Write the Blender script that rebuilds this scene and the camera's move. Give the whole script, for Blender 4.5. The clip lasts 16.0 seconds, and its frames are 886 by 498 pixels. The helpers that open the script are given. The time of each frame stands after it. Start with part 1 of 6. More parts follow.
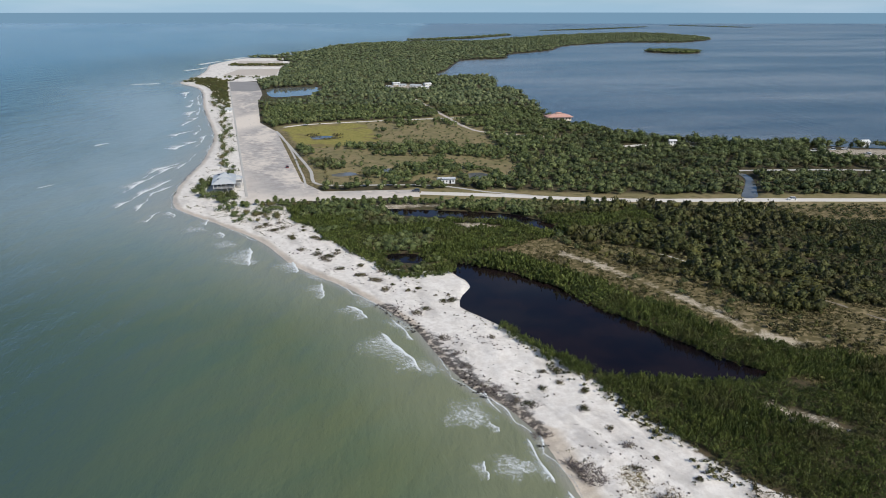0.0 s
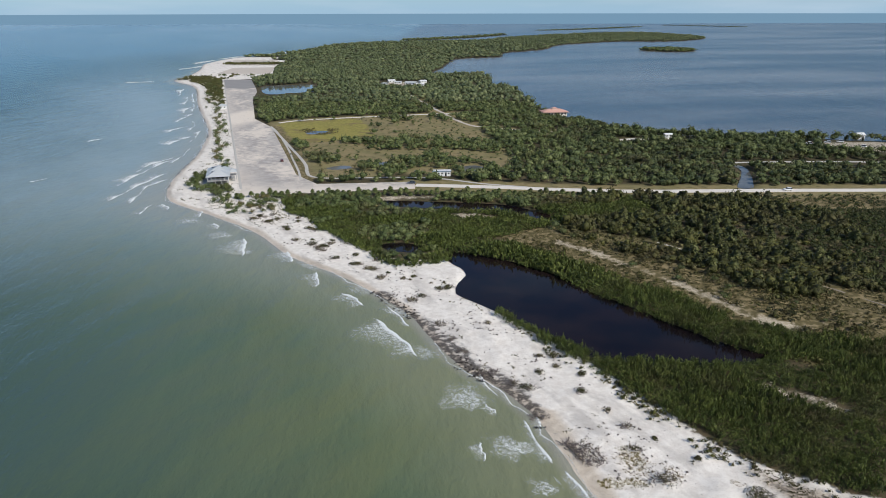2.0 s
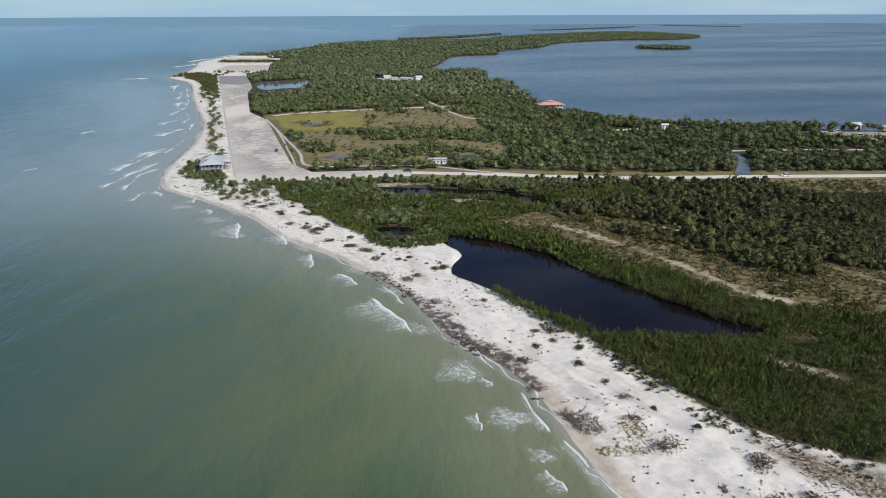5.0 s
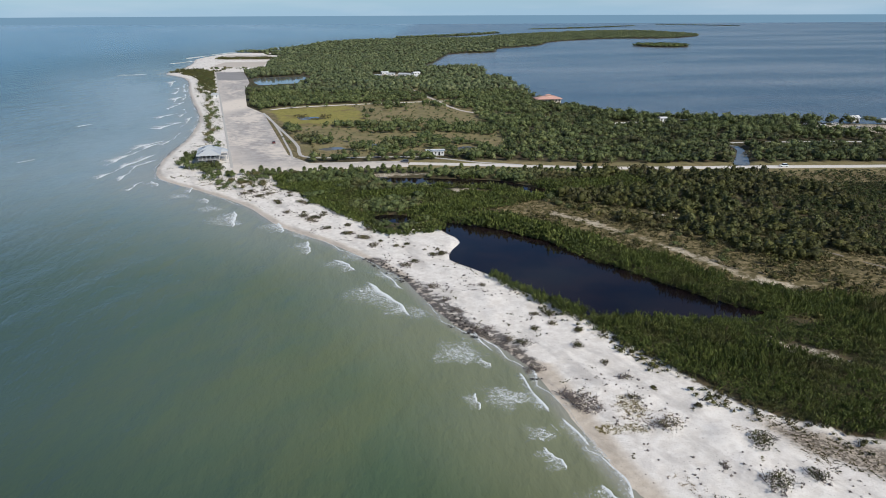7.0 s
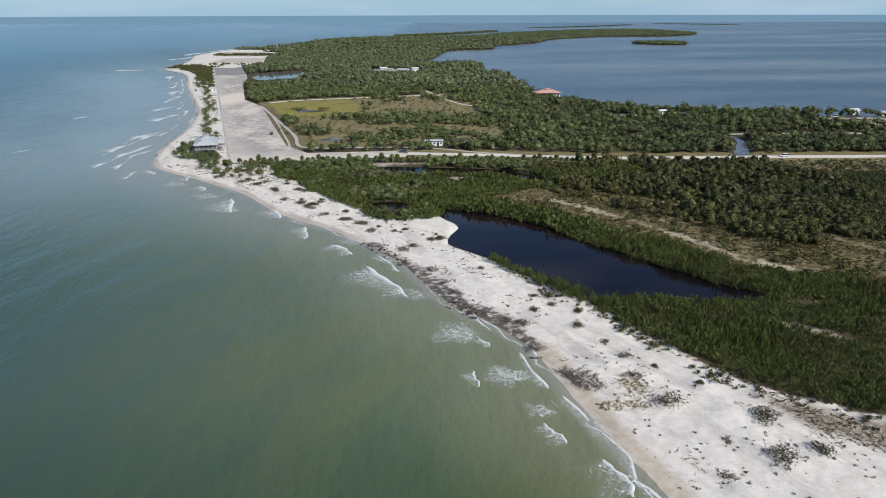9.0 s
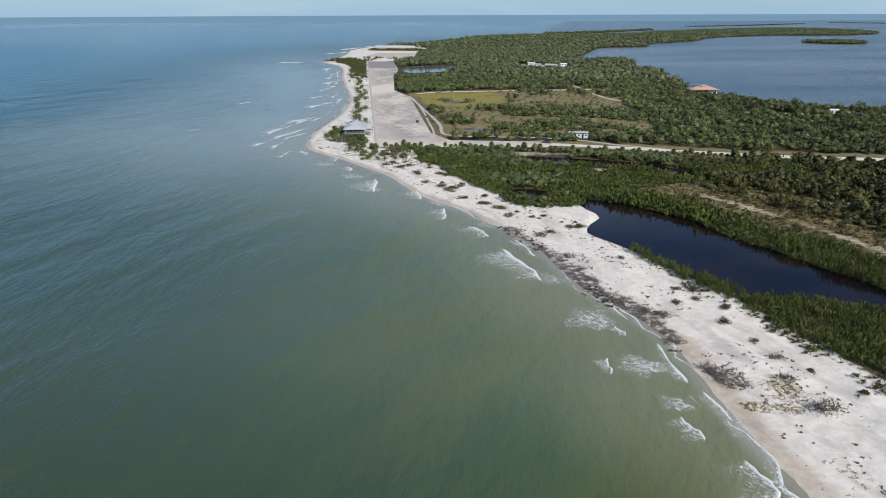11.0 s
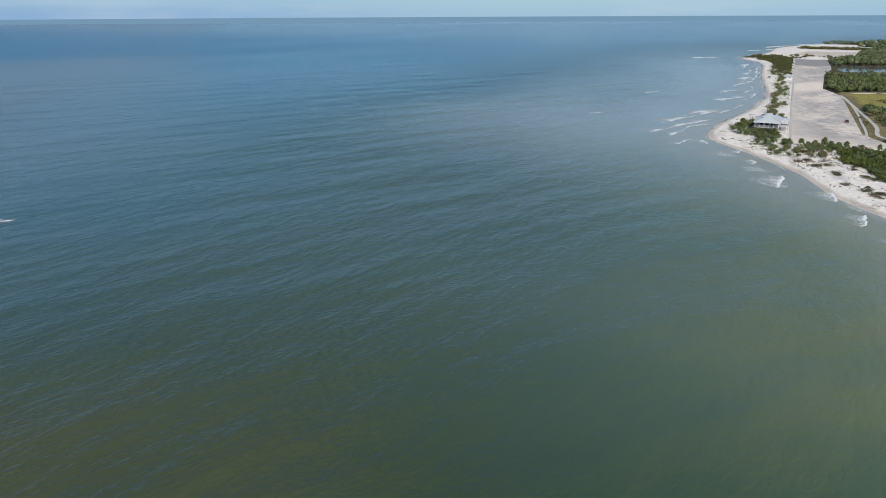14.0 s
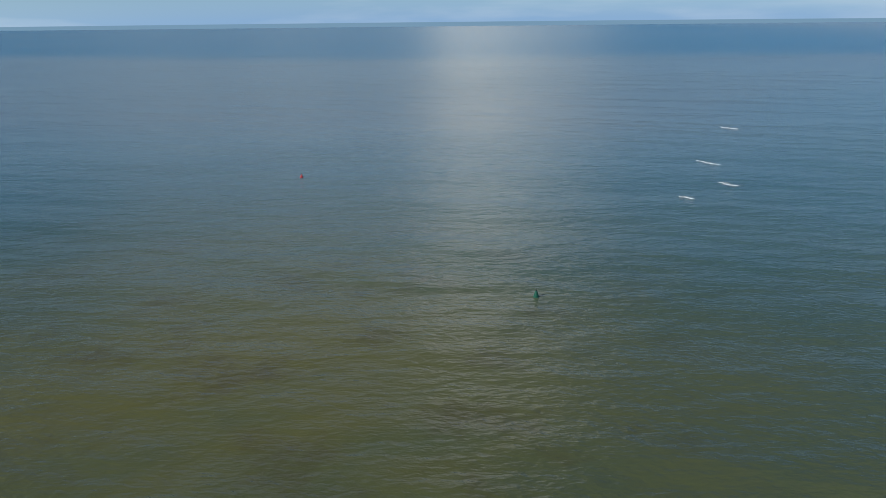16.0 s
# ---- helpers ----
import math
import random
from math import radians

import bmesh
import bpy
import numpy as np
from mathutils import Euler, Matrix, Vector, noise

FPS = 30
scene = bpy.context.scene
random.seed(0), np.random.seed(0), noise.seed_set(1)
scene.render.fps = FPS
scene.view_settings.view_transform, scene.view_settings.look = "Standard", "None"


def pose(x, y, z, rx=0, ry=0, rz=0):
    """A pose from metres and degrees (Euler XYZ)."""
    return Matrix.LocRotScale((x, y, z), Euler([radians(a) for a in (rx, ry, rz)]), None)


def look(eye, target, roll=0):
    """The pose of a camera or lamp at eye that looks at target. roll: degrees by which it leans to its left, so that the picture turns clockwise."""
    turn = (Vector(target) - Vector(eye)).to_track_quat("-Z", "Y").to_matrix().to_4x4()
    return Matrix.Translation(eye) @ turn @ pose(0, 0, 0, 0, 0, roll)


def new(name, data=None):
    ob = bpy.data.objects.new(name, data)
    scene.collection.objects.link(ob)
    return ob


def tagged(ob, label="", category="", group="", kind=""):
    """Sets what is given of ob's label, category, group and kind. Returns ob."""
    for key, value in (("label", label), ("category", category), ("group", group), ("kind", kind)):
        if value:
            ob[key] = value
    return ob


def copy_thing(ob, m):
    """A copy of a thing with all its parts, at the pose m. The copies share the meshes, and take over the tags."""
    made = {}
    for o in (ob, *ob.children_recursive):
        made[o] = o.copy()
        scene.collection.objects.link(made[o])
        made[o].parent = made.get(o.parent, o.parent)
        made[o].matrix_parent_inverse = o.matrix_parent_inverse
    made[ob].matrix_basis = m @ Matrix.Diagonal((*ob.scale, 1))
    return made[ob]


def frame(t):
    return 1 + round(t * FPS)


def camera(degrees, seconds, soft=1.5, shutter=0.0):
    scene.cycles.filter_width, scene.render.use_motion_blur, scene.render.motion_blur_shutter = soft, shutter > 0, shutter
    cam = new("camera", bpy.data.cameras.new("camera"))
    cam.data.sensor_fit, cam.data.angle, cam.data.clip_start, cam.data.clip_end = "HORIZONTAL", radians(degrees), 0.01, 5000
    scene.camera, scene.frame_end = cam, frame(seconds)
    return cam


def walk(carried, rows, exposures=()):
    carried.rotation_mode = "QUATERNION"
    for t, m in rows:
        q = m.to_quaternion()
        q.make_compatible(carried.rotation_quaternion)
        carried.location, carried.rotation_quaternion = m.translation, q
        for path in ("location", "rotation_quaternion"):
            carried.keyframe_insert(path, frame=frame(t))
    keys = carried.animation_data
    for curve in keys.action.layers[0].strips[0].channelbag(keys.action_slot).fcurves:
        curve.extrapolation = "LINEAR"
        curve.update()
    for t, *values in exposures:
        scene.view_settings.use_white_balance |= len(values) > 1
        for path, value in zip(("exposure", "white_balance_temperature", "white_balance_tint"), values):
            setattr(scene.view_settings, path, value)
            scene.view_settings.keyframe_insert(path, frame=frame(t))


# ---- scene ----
cam = camera(64.25, 16.0, 0.5)
PATH = [
    (0, pose(2.43, -21.20, 97.78, 71.209, -0.008, 0.437)),
    (0.5, pose(2.55, -21.49, 96.48, 71.205, 0.001, 0.367)),
    (1, pose(2.51, -21.44, 95.30, 71.188, 0.037, 0.247)),
    (1.5, pose(2.59, -21.42, 94.00, 71.268, 0.091, 0.145)),
    (2, pose(2.64, -21.29, 92.64, 71.297, 0.112, 0.063)),
    (2.5, pose(2.74, -21.20, 91.32, 71.342, 0.149, -0.008)),
    (3, pose(2.80, -21.29, 90.00, 71.392, 0.132, -0.060)),
    (3.5, pose(2.81, -21.30, 88.69, 71.418, 0.152, -0.132)),
    (4, pose(2.96, -21.17, 87.26, 71.429, 0.191, -0.168)),
    (6.5, pose(2.95, -21.34, 80.80, 71.455, 0.224, -0.409)),
    (7, pose(2.96, -21.26, 79.55, 71.434, 0.215, -0.437)),
    (7.5, pose(3.02, -21.20, 78.31, 71.412, 0.222, -0.468)),
    (8, pose(3.06, -21.14, 76.81, 71.440, 0.178, -0.505)),
    (8.2, pose(3.06, -21.13, 76.25, 71.44, 0.175, -0.52)),
    (9.8, pose(2.75, -20.85, 72.0, 71.40, 0.12, -0.5)),
    (10.3, pose(2.45, -20.64, 70.70, 71.381, 0.077, 1.522)),
    (10.5, pose(2.31, -20.37, 70.03, 71.383, 0.197, 4.363)),
    (11, pose(2.84, -20.21, 68.49, 71.415, 0.217, 11.062)),
    (11.5, pose(3.09, -20.14, 67.13, 71.419, 0.222, 12.642)),
    (12, pose(2.88, -20.08, 65.87, 71.408, 0.194, 14.381)),
    (12.5, pose(2.54, -19.58, 64.39, 71.438, 0.216, 19.265)),
    (13, pose(2.96, -18.96, 62.73, 71.483, 0.251, 27.215)),
    (13.5, pose(2.68, -17.51, 60.87, 71.461, 0.031, 34.049)),
    (14, pose(1.51, -16.10, 59.52, 71.542, 0.282, 42.719)),
    (14.3, pose(0.94, -15.47, 58.60, 71.611, 0.392, 49.468)),
    (14.5, pose(0.61, -15.11, 57.94, 71.670, 0.531, 55.190)),
    (15, pose(-0.04, -14.50, 56.05, 71.725, 0.667, 69.582)),
    (15.3, pose(-0.51, -14.34, 55.13, 71.784, 0.742, 77.986)),
    (15.5, pose(-0.81, -14.27, 54.46, 71.864, 0.669, 83.657)),
    (16, pose(-1.59, -14.38, 52.53, 71.910, 0.568, 98.344)),
]
walk(cam, PATH)

# ---- world, sun ----
SUN = Vector((0.55, -0.60, 0.58)).normalized()
ELEV, AZIM = math.asin(SUN.z), math.atan2(SUN.x, SUN.y)
world = bpy.data.worlds.new("world")
scene.world = world
world.use_nodes = True
wt = world.node_tree
wt.nodes.clear()
w_out = wt.nodes.new("ShaderNodeOutputWorld")
w_bg = wt.nodes.new("ShaderNodeBackground")
w_sky = wt.nodes.new("ShaderNodeTexSky")
w_sky.sky_type, w_sky.sun_disc = "NISHITA", False
w_sky.sun_elevation, w_sky.sun_rotation = ELEV, AZIM
w_sky.altitude, w_sky.air_density, w_sky.dust_density, w_sky.ozone_density = 60, 1.0, 0.0, 4.0
w_bg.inputs["Strength"].default_value = 0.078
w_tc = wt.nodes.new("ShaderNodeTexCoord")
w_sep = wt.nodes.new("ShaderNodeSeparateXYZ")
wt.links.new(w_tc.outputs["Generated"], w_sep.inputs[0])
# broken cloud bands low over the sea
w_map = wt.nodes.new("ShaderNodeMapping")
w_map.inputs["Scale"].default_value = (2.2, 2.2, 16)
wt.links.new(w_tc.outputs["Generated"], w_map.inputs["Vector"])
w_noise = wt.nodes.new("ShaderNodeTexNoise")
w_noise.inputs["Scale"].default_value, w_noise.inputs["Detail"].default_value = 1.6, 6
wt.links.new(w_map.outputs[0], w_noise.inputs["Vector"])
w_ramp = wt.nodes.new("ShaderNodeMapRange")
w_ramp.inputs["From Min"].default_value, w_ramp.inputs["From Max"].default_value = 0.50, 0.74
w_ramp.inputs["To Max"].default_value = 0.45
wt.links.new(w_noise.outputs["Fac"], w_ramp.inputs["Value"])
w_cloud = wt.nodes.new("ShaderNodeMix")
w_cloud.data_type = "RGBA"
w_cloud.inputs["B"].default_value = (7.4, 8.8, 10.2, 1)
wt.links.new(w_ramp.outputs[0], w_cloud.inputs["Factor"])
w_tint = wt.nodes.new("ShaderNodeMix")
w_tint.data_type, w_tint.blend_type = "RGBA", "MULTIPLY"
w_tint.inputs["Factor"].default_value, w_tint.inputs["B"].default_value = 1.0, (0.66, 0.90, 1.14, 1)
wt.links.new(w_sky.outputs[0], w_tint.inputs["A"])
# pale haze low over the horizon
w_low = wt.nodes.new("ShaderNodeMapRange")
w_low.inputs["From Min"].default_value, w_low.inputs["From Max"].default_value = 0.0, 0.07
w_low.inputs["To Min"].default_value, w_low.inputs["To Max"].default_value = 0.92, 0.0
wt.links.new(w_sep.outputs["Z"], w_low.inputs["Value"])
w_haze = wt.nodes.new("ShaderNodeMix")
w_haze.data_type = "RGBA"
w_west = wt.nodes.new("ShaderNodeMapRange")
w_west.interpolation_type = "SMOOTHSTEP"
w_west.inputs["From Min"].default_value, w_west.inputs["From Max"].default_value = -0.6, -0.98
wt.links.new(w_sep.outputs["X"], w_west.inputs["Value"])
w_blue = wt.nodes.new("ShaderNodeMix")
w_blue.data_type = "RGBA"
w_blue.inputs["A"].default_value, w_blue.inputs["B"].default_value = (4.3, 6.6, 8.8, 1), (3.0, 5.2, 8.4, 1)
wt.links.new(w_west.outputs[0], w_blue.inputs["Factor"])
wt.links.new(w_blue.outputs["Result"], w_haze.inputs["B"])
wt.links.new(w_low.outputs[0], w_haze.inputs["Factor"])
wt.links.new(w_tint.outputs["Result"], w_haze.inputs["A"])
wt.links.new(w_haze.outputs["Result"], w_cloud.inputs["A"])


def w_math(op, a, b=0.0, c=0.0):
    n = wt.nodes.new("ShaderNodeMath")
    n.operation = op
    for k, v in enumerate((a, b, c)):
        if isinstance(v, (int, float)):
            n.inputs[k].default_value = v
        else:
            wt.links.new(v, n.inputs[k])
    return n.outputs[0]


# added clouds, unseen above the view: bearing to the left of north, height, half width, half height, in degrees, and
# density
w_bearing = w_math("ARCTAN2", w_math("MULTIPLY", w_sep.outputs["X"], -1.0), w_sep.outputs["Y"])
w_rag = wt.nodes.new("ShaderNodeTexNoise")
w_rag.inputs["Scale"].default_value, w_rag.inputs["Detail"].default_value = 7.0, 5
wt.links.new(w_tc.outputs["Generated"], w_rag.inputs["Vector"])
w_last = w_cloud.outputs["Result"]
# the first three are put in the west to throw glint on the sea
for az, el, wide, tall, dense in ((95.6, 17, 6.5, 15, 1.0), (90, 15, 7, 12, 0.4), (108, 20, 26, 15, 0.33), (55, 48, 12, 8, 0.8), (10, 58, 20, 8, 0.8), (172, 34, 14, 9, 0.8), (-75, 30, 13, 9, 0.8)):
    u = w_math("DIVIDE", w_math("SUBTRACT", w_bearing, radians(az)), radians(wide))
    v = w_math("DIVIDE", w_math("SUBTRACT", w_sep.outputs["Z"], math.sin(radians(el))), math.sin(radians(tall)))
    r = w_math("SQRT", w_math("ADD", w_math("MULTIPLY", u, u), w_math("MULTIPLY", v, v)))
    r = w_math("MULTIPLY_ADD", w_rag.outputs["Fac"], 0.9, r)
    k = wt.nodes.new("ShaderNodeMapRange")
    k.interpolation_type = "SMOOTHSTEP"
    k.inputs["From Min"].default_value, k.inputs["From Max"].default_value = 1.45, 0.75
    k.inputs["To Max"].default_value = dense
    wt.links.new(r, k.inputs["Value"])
    w_added_cloud = wt.nodes.new("ShaderNodeMix")
    w_added_cloud.data_type = "RGBA"
    w_added_cloud.inputs["B"].default_value = (15, 15, 14.6, 1)
    wt.links.new(k.outputs[0], w_added_cloud.inputs["Factor"])
    wt.links.new(w_last, w_added_cloud.inputs["A"])
    w_last = w_added_cloud.outputs["Result"]
# open sea beyond the sheet of water, up to the horizon
w_cut = wt.nodes.new("ShaderNodeMapRange")
w_cut.inputs["From Min"].default_value, w_cut.inputs["From Max"].default_value = -0.0046, -0.0042
wt.links.new(w_sep.outputs["Z"], w_cut.inputs["Value"])
w_mix = wt.nodes.new("ShaderNodeMix")
w_mix.data_type = "RGBA"
w_mix.inputs["A"].default_value = (2.3, 4.0, 5.7, 1)
wt.links.new(w_cut.outputs[0], w_mix.inputs["Factor"])
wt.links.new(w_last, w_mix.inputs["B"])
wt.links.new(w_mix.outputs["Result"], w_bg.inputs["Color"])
wt.links.new(w_bg.outputs[0], w_out.inputs[0])
sun = new("sun", bpy.data.lights.new("sun", "SUN"))
sun.data.energy, sun.data.angle, sun.data.color = 4.7, radians(0.6), (1.0, 0.955, 0.885)
sun.matrix_world = look(SUN * 500, (0, 0, 0))


# ---- materials ----
class Mat:
    """A node material with short helpers."""

    def __init__(self, name, rough=0.8, spec=0.3, metal=0.0):
        self.m = bpy.data.materials.new(name)
        self.m.use_nodes = True
        self.t = self.m.node_tree
        self.b = self.t.nodes["Principled BSDF"]
        self.b.inputs["Roughness"].default_value = rough
        self.b.inputs["Specular IOR Level"].default_value = spec
        self.b.inputs["Metallic"].default_value = metal
        self.pos = self.t.nodes.new("ShaderNodeNewGeometry").outputs["Position"]

    def link(self, a, b):
        self.t.links.new(a, b)
        return self

    def attr(self, name):
        n = self.t.nodes.new("ShaderNodeAttribute")
        n.attribute_name = name
        return n.outputs["Fac"]

    def noise(self, scale, detail=4, rough=0.55, stretch=None, turn=0.0, vec=None):
        n = self.t.nodes.new("ShaderNodeTexNoise")
        n.inputs["Scale"].default_value, n.inputs["Detail"].default_value = scale, detail
        n.inputs["Roughness"].default_value = rough
        v = vec or self.pos
        if stretch:
            mp = self.t.nodes.new("ShaderNodeMapping")
            mp.vector_type = "TEXTURE"
            mp.inputs["Scale"].default_value = stretch
            mp.inputs["Rotation"].default_value = (0, 0, radians(turn))
            self.link(v, mp.inputs["Vector"])
            v = mp.outputs[0]
        self.link(v, n.inputs["Vector"])
        return n.outputs["Fac"]

    def put(self, sock, v):
        if isinstance(v, (int, float)):
            sock.default_value = v
        elif isinstance(v, tuple):
            sock.default_value = (*v, 1) if len(v) == 3 else v
        else:
            self.link(v, sock)

    def math(self, op, a, b=0.0, c=0.0):
        n = self.t.nodes.new("ShaderNodeMath")
        n.operation = op
        for k, v in enumerate((a, b, c)):
            self.put(n.inputs[k], v)
        return n.outputs[0]

    def ramp(self, v, a, b, lo=0.0, hi=1.0, smooth=True):
        n = self.t.nodes.new("ShaderNodeMapRange")
        n.interpolation_type = "SMOOTHSTEP" if smooth else "LINEAR"
        for k, x in (("Value", v), ("From Min", a), ("From Max", b), ("To Min", lo), ("To Max", hi)):
            self.put(n.inputs[k], x)
        return n.outputs[0]

    def mix(self, f, a, b):
        n = self.t.nodes.new("ShaderNodeMix")
        n.data_type = "RGBA"
        for k, x in (("Factor", f), ("A", a), ("B", b)):
            self.put(n.inputs[k], x)
        return n.outputs["Result"]

    def height(self, v, distance, strength=1.0):
        n = self.t.nodes.new("ShaderNodeBump")
        n.inputs["Distance"].default_value, n.inputs["Strength"].default_value = distance, strength
        self.link(v, n.inputs["Height"])
        self.link(n.outputs[0], self.b.inputs["Normal"])
        return self

    def colour(self, v):
        self.put(self.b.inputs["Base Color"], v)
        return self

    def random(self):
        return self.t.nodes.new("ShaderNodeObjectInfo").outputs["Random"]

    def island(self):
        return self.t.nodes.new("ShaderNodeNewGeometry").outputs["Random Per Island"]


def weathered(name, dark, light, scale=1.5, fine=12, rough=0.8, spec=0.3, metal=0.0, relief=0.01):
    """A worn surface: two colours blended at two scales, with slight relief."""
    m = Mat(name, rough, spec, metal)
    a, b = m.noise(scale, 4), m.noise(fine, 3)
    m.colour(m.mix(m.math("MULTIPLY_ADD", b, 0.45, m.math("MULTIPLY", a, 0.6)), dark, light))
    m.height(b, relief, 0.5)
    return m.m


# ground: one sheet with sand, dry grass, meadow, leaf litter and peat
def ground_material():
    m = Mat("ground", 0.92, 0.2)
    n1, n2, n3 = m.noise(0.06, 5), m.noise(0.5, 5), m.noise(3.0, 4)
    wob = m.math("ADD", m.math("MULTIPLY_ADD", n1, 12, -6), m.math("MULTIPLY_ADD", n2, 7, -3.5))
    fine = m.math("MULTIPLY_ADD", n3, 3.0, -1.5)
    edge = m.math("ADD", wob, fine)

    def zone(name, soft=1.2, k=1.0):
        return m.ramp(m.math("MULTIPLY_ADD", edge, k, m.attr(name)), -soft, soft)

    # litter colour darkened, so gaps between the crowns look shadowed
    litter = m.mix(m.ramp(n2, 0.35, 0.65), (0.085, 0.064, 0.036), (0.045, 0.046, 0.020))
    meadow = m.mix(m.ramp(n1, 0.35, 0.65), (0.205, 0.162, 0.078), (0.138, 0.128, 0.050))
    meadow = m.mix(m.math("MULTIPLY", n3, 0.5), meadow, (0.31, 0.255, 0.14))
    meadow = m.mix(m.ramp(m.noise(0.22, 6, 0.7), 0.52, 0.62, 0, 0.7), meadow, (0.085, 0.082, 0.034))
    dry = m.mix(m.ramp(n2, 0.42, 0.62), (0.104, 0.086, 0.036), (0.240, 0.188, 0.100))
    dry = m.mix(m.ramp(n3, 0.52, 0.62, 0, 0.75), dry, (0.10, 0.085, 0.04))
    field = m.mix(m.ramp(n2, 0.3, 0.7), (0.19, 0.178, 0.045), (0.285, 0.245, 0.068))
    sand = m.mix(m.ramp(n2, 0.3, 0.7), (0.64, 0.594, 0.53), (0.765, 0.725, 0.66))
    sand = m.mix(m.ramp(n3, 0.55, 0.72, 0, 0.45), sand, (0.36, 0.31, 0.26))
    streak = m.noise(0.16, 5, 0.62, (1, 3.2, 1), 28)
    sand = m.mix(m.ramp(streak, 0.48, 0.68, 0, 0.55), sand, (0.40, 0.37, 0.335))
    peat = m.mix(m.ramp(n3, 0.4, 0.6), (0.040, 0.036, 0.034), (0.13, 0.118, 0.108))
    c = m.mix(zone("meadow", 3), litter, meadow)
    field = m.mix(m.ramp(m.noise(0.045, 5, 0.6), 0.50, 0.63, 0, 0.8), field, (0.165, 0.12, 0.06))
    c = m.mix(zone("field", 1.5, 0.75), c, field)
    c = m.mix(zone("dry", 2.0), c, dry)
    c = m.mix(m.math("MULTIPLY", zone("pale", 2.2, 1.5), m.ramp(n3, 0.40, 0.60, 0.2, 0.95)), c, (0.55, 0.48, 0.38))
    c = m.mix(zone("sand", 0.8, 0.5), c, sand)
    c = m.mix(m.math("MULTIPLY", zone("peat", 1.5, 0.9), m.math("MULTIPLY", m.ramp(n3, 0.3, 0.5, 0.4, 1.0), m.ramp(n2, 0.36, 0.52))), c, peat)
    rubble = m.mix(m.ramp(m.noise(1.3, 4, 0.65), 0.44, 0.56), (0.085, 0.060, 0.036), (0.34, 0.28, 0.21))
    c = m.mix(m.math("MULTIPLY", zone("rubble", 2.5, 0.7), 0.85), c, rubble)
    # wet by the swash
    sep = m.t.nodes.new("ShaderNodeSeparateXYZ")
    m.link(m.pos, sep.inputs[0])
    wet = m.ramp(m.math("MULTIPLY_ADD", n1, 0.3, sep.outputs["Z"]), 0.52, 0.32)
    wetc = m.t.nodes.new("ShaderNodeMix")
    wetc.data_type, wetc.blend_type = "RGBA", "MULTIPLY"
    wetc.inputs["Factor"].default_value, wetc.inputs["B"].default_value = 1.0, (0.78, 0.72, 0.64, 1)
    m.link(c, wetc.inputs["A"])
    m.colour(m.mix(wet, c, wetc.outputs["Result"]))
    m.link(m.ramp(wet, 0, 1, 0.92, 0.4), m.b.inputs["Roughness"])
    m.height(m.math("ADD", m.math("MULTIPLY", n2, 1.0), m.math("MULTIPLY", n3, 0.35)), 0.4, 0.42)
    return m.m


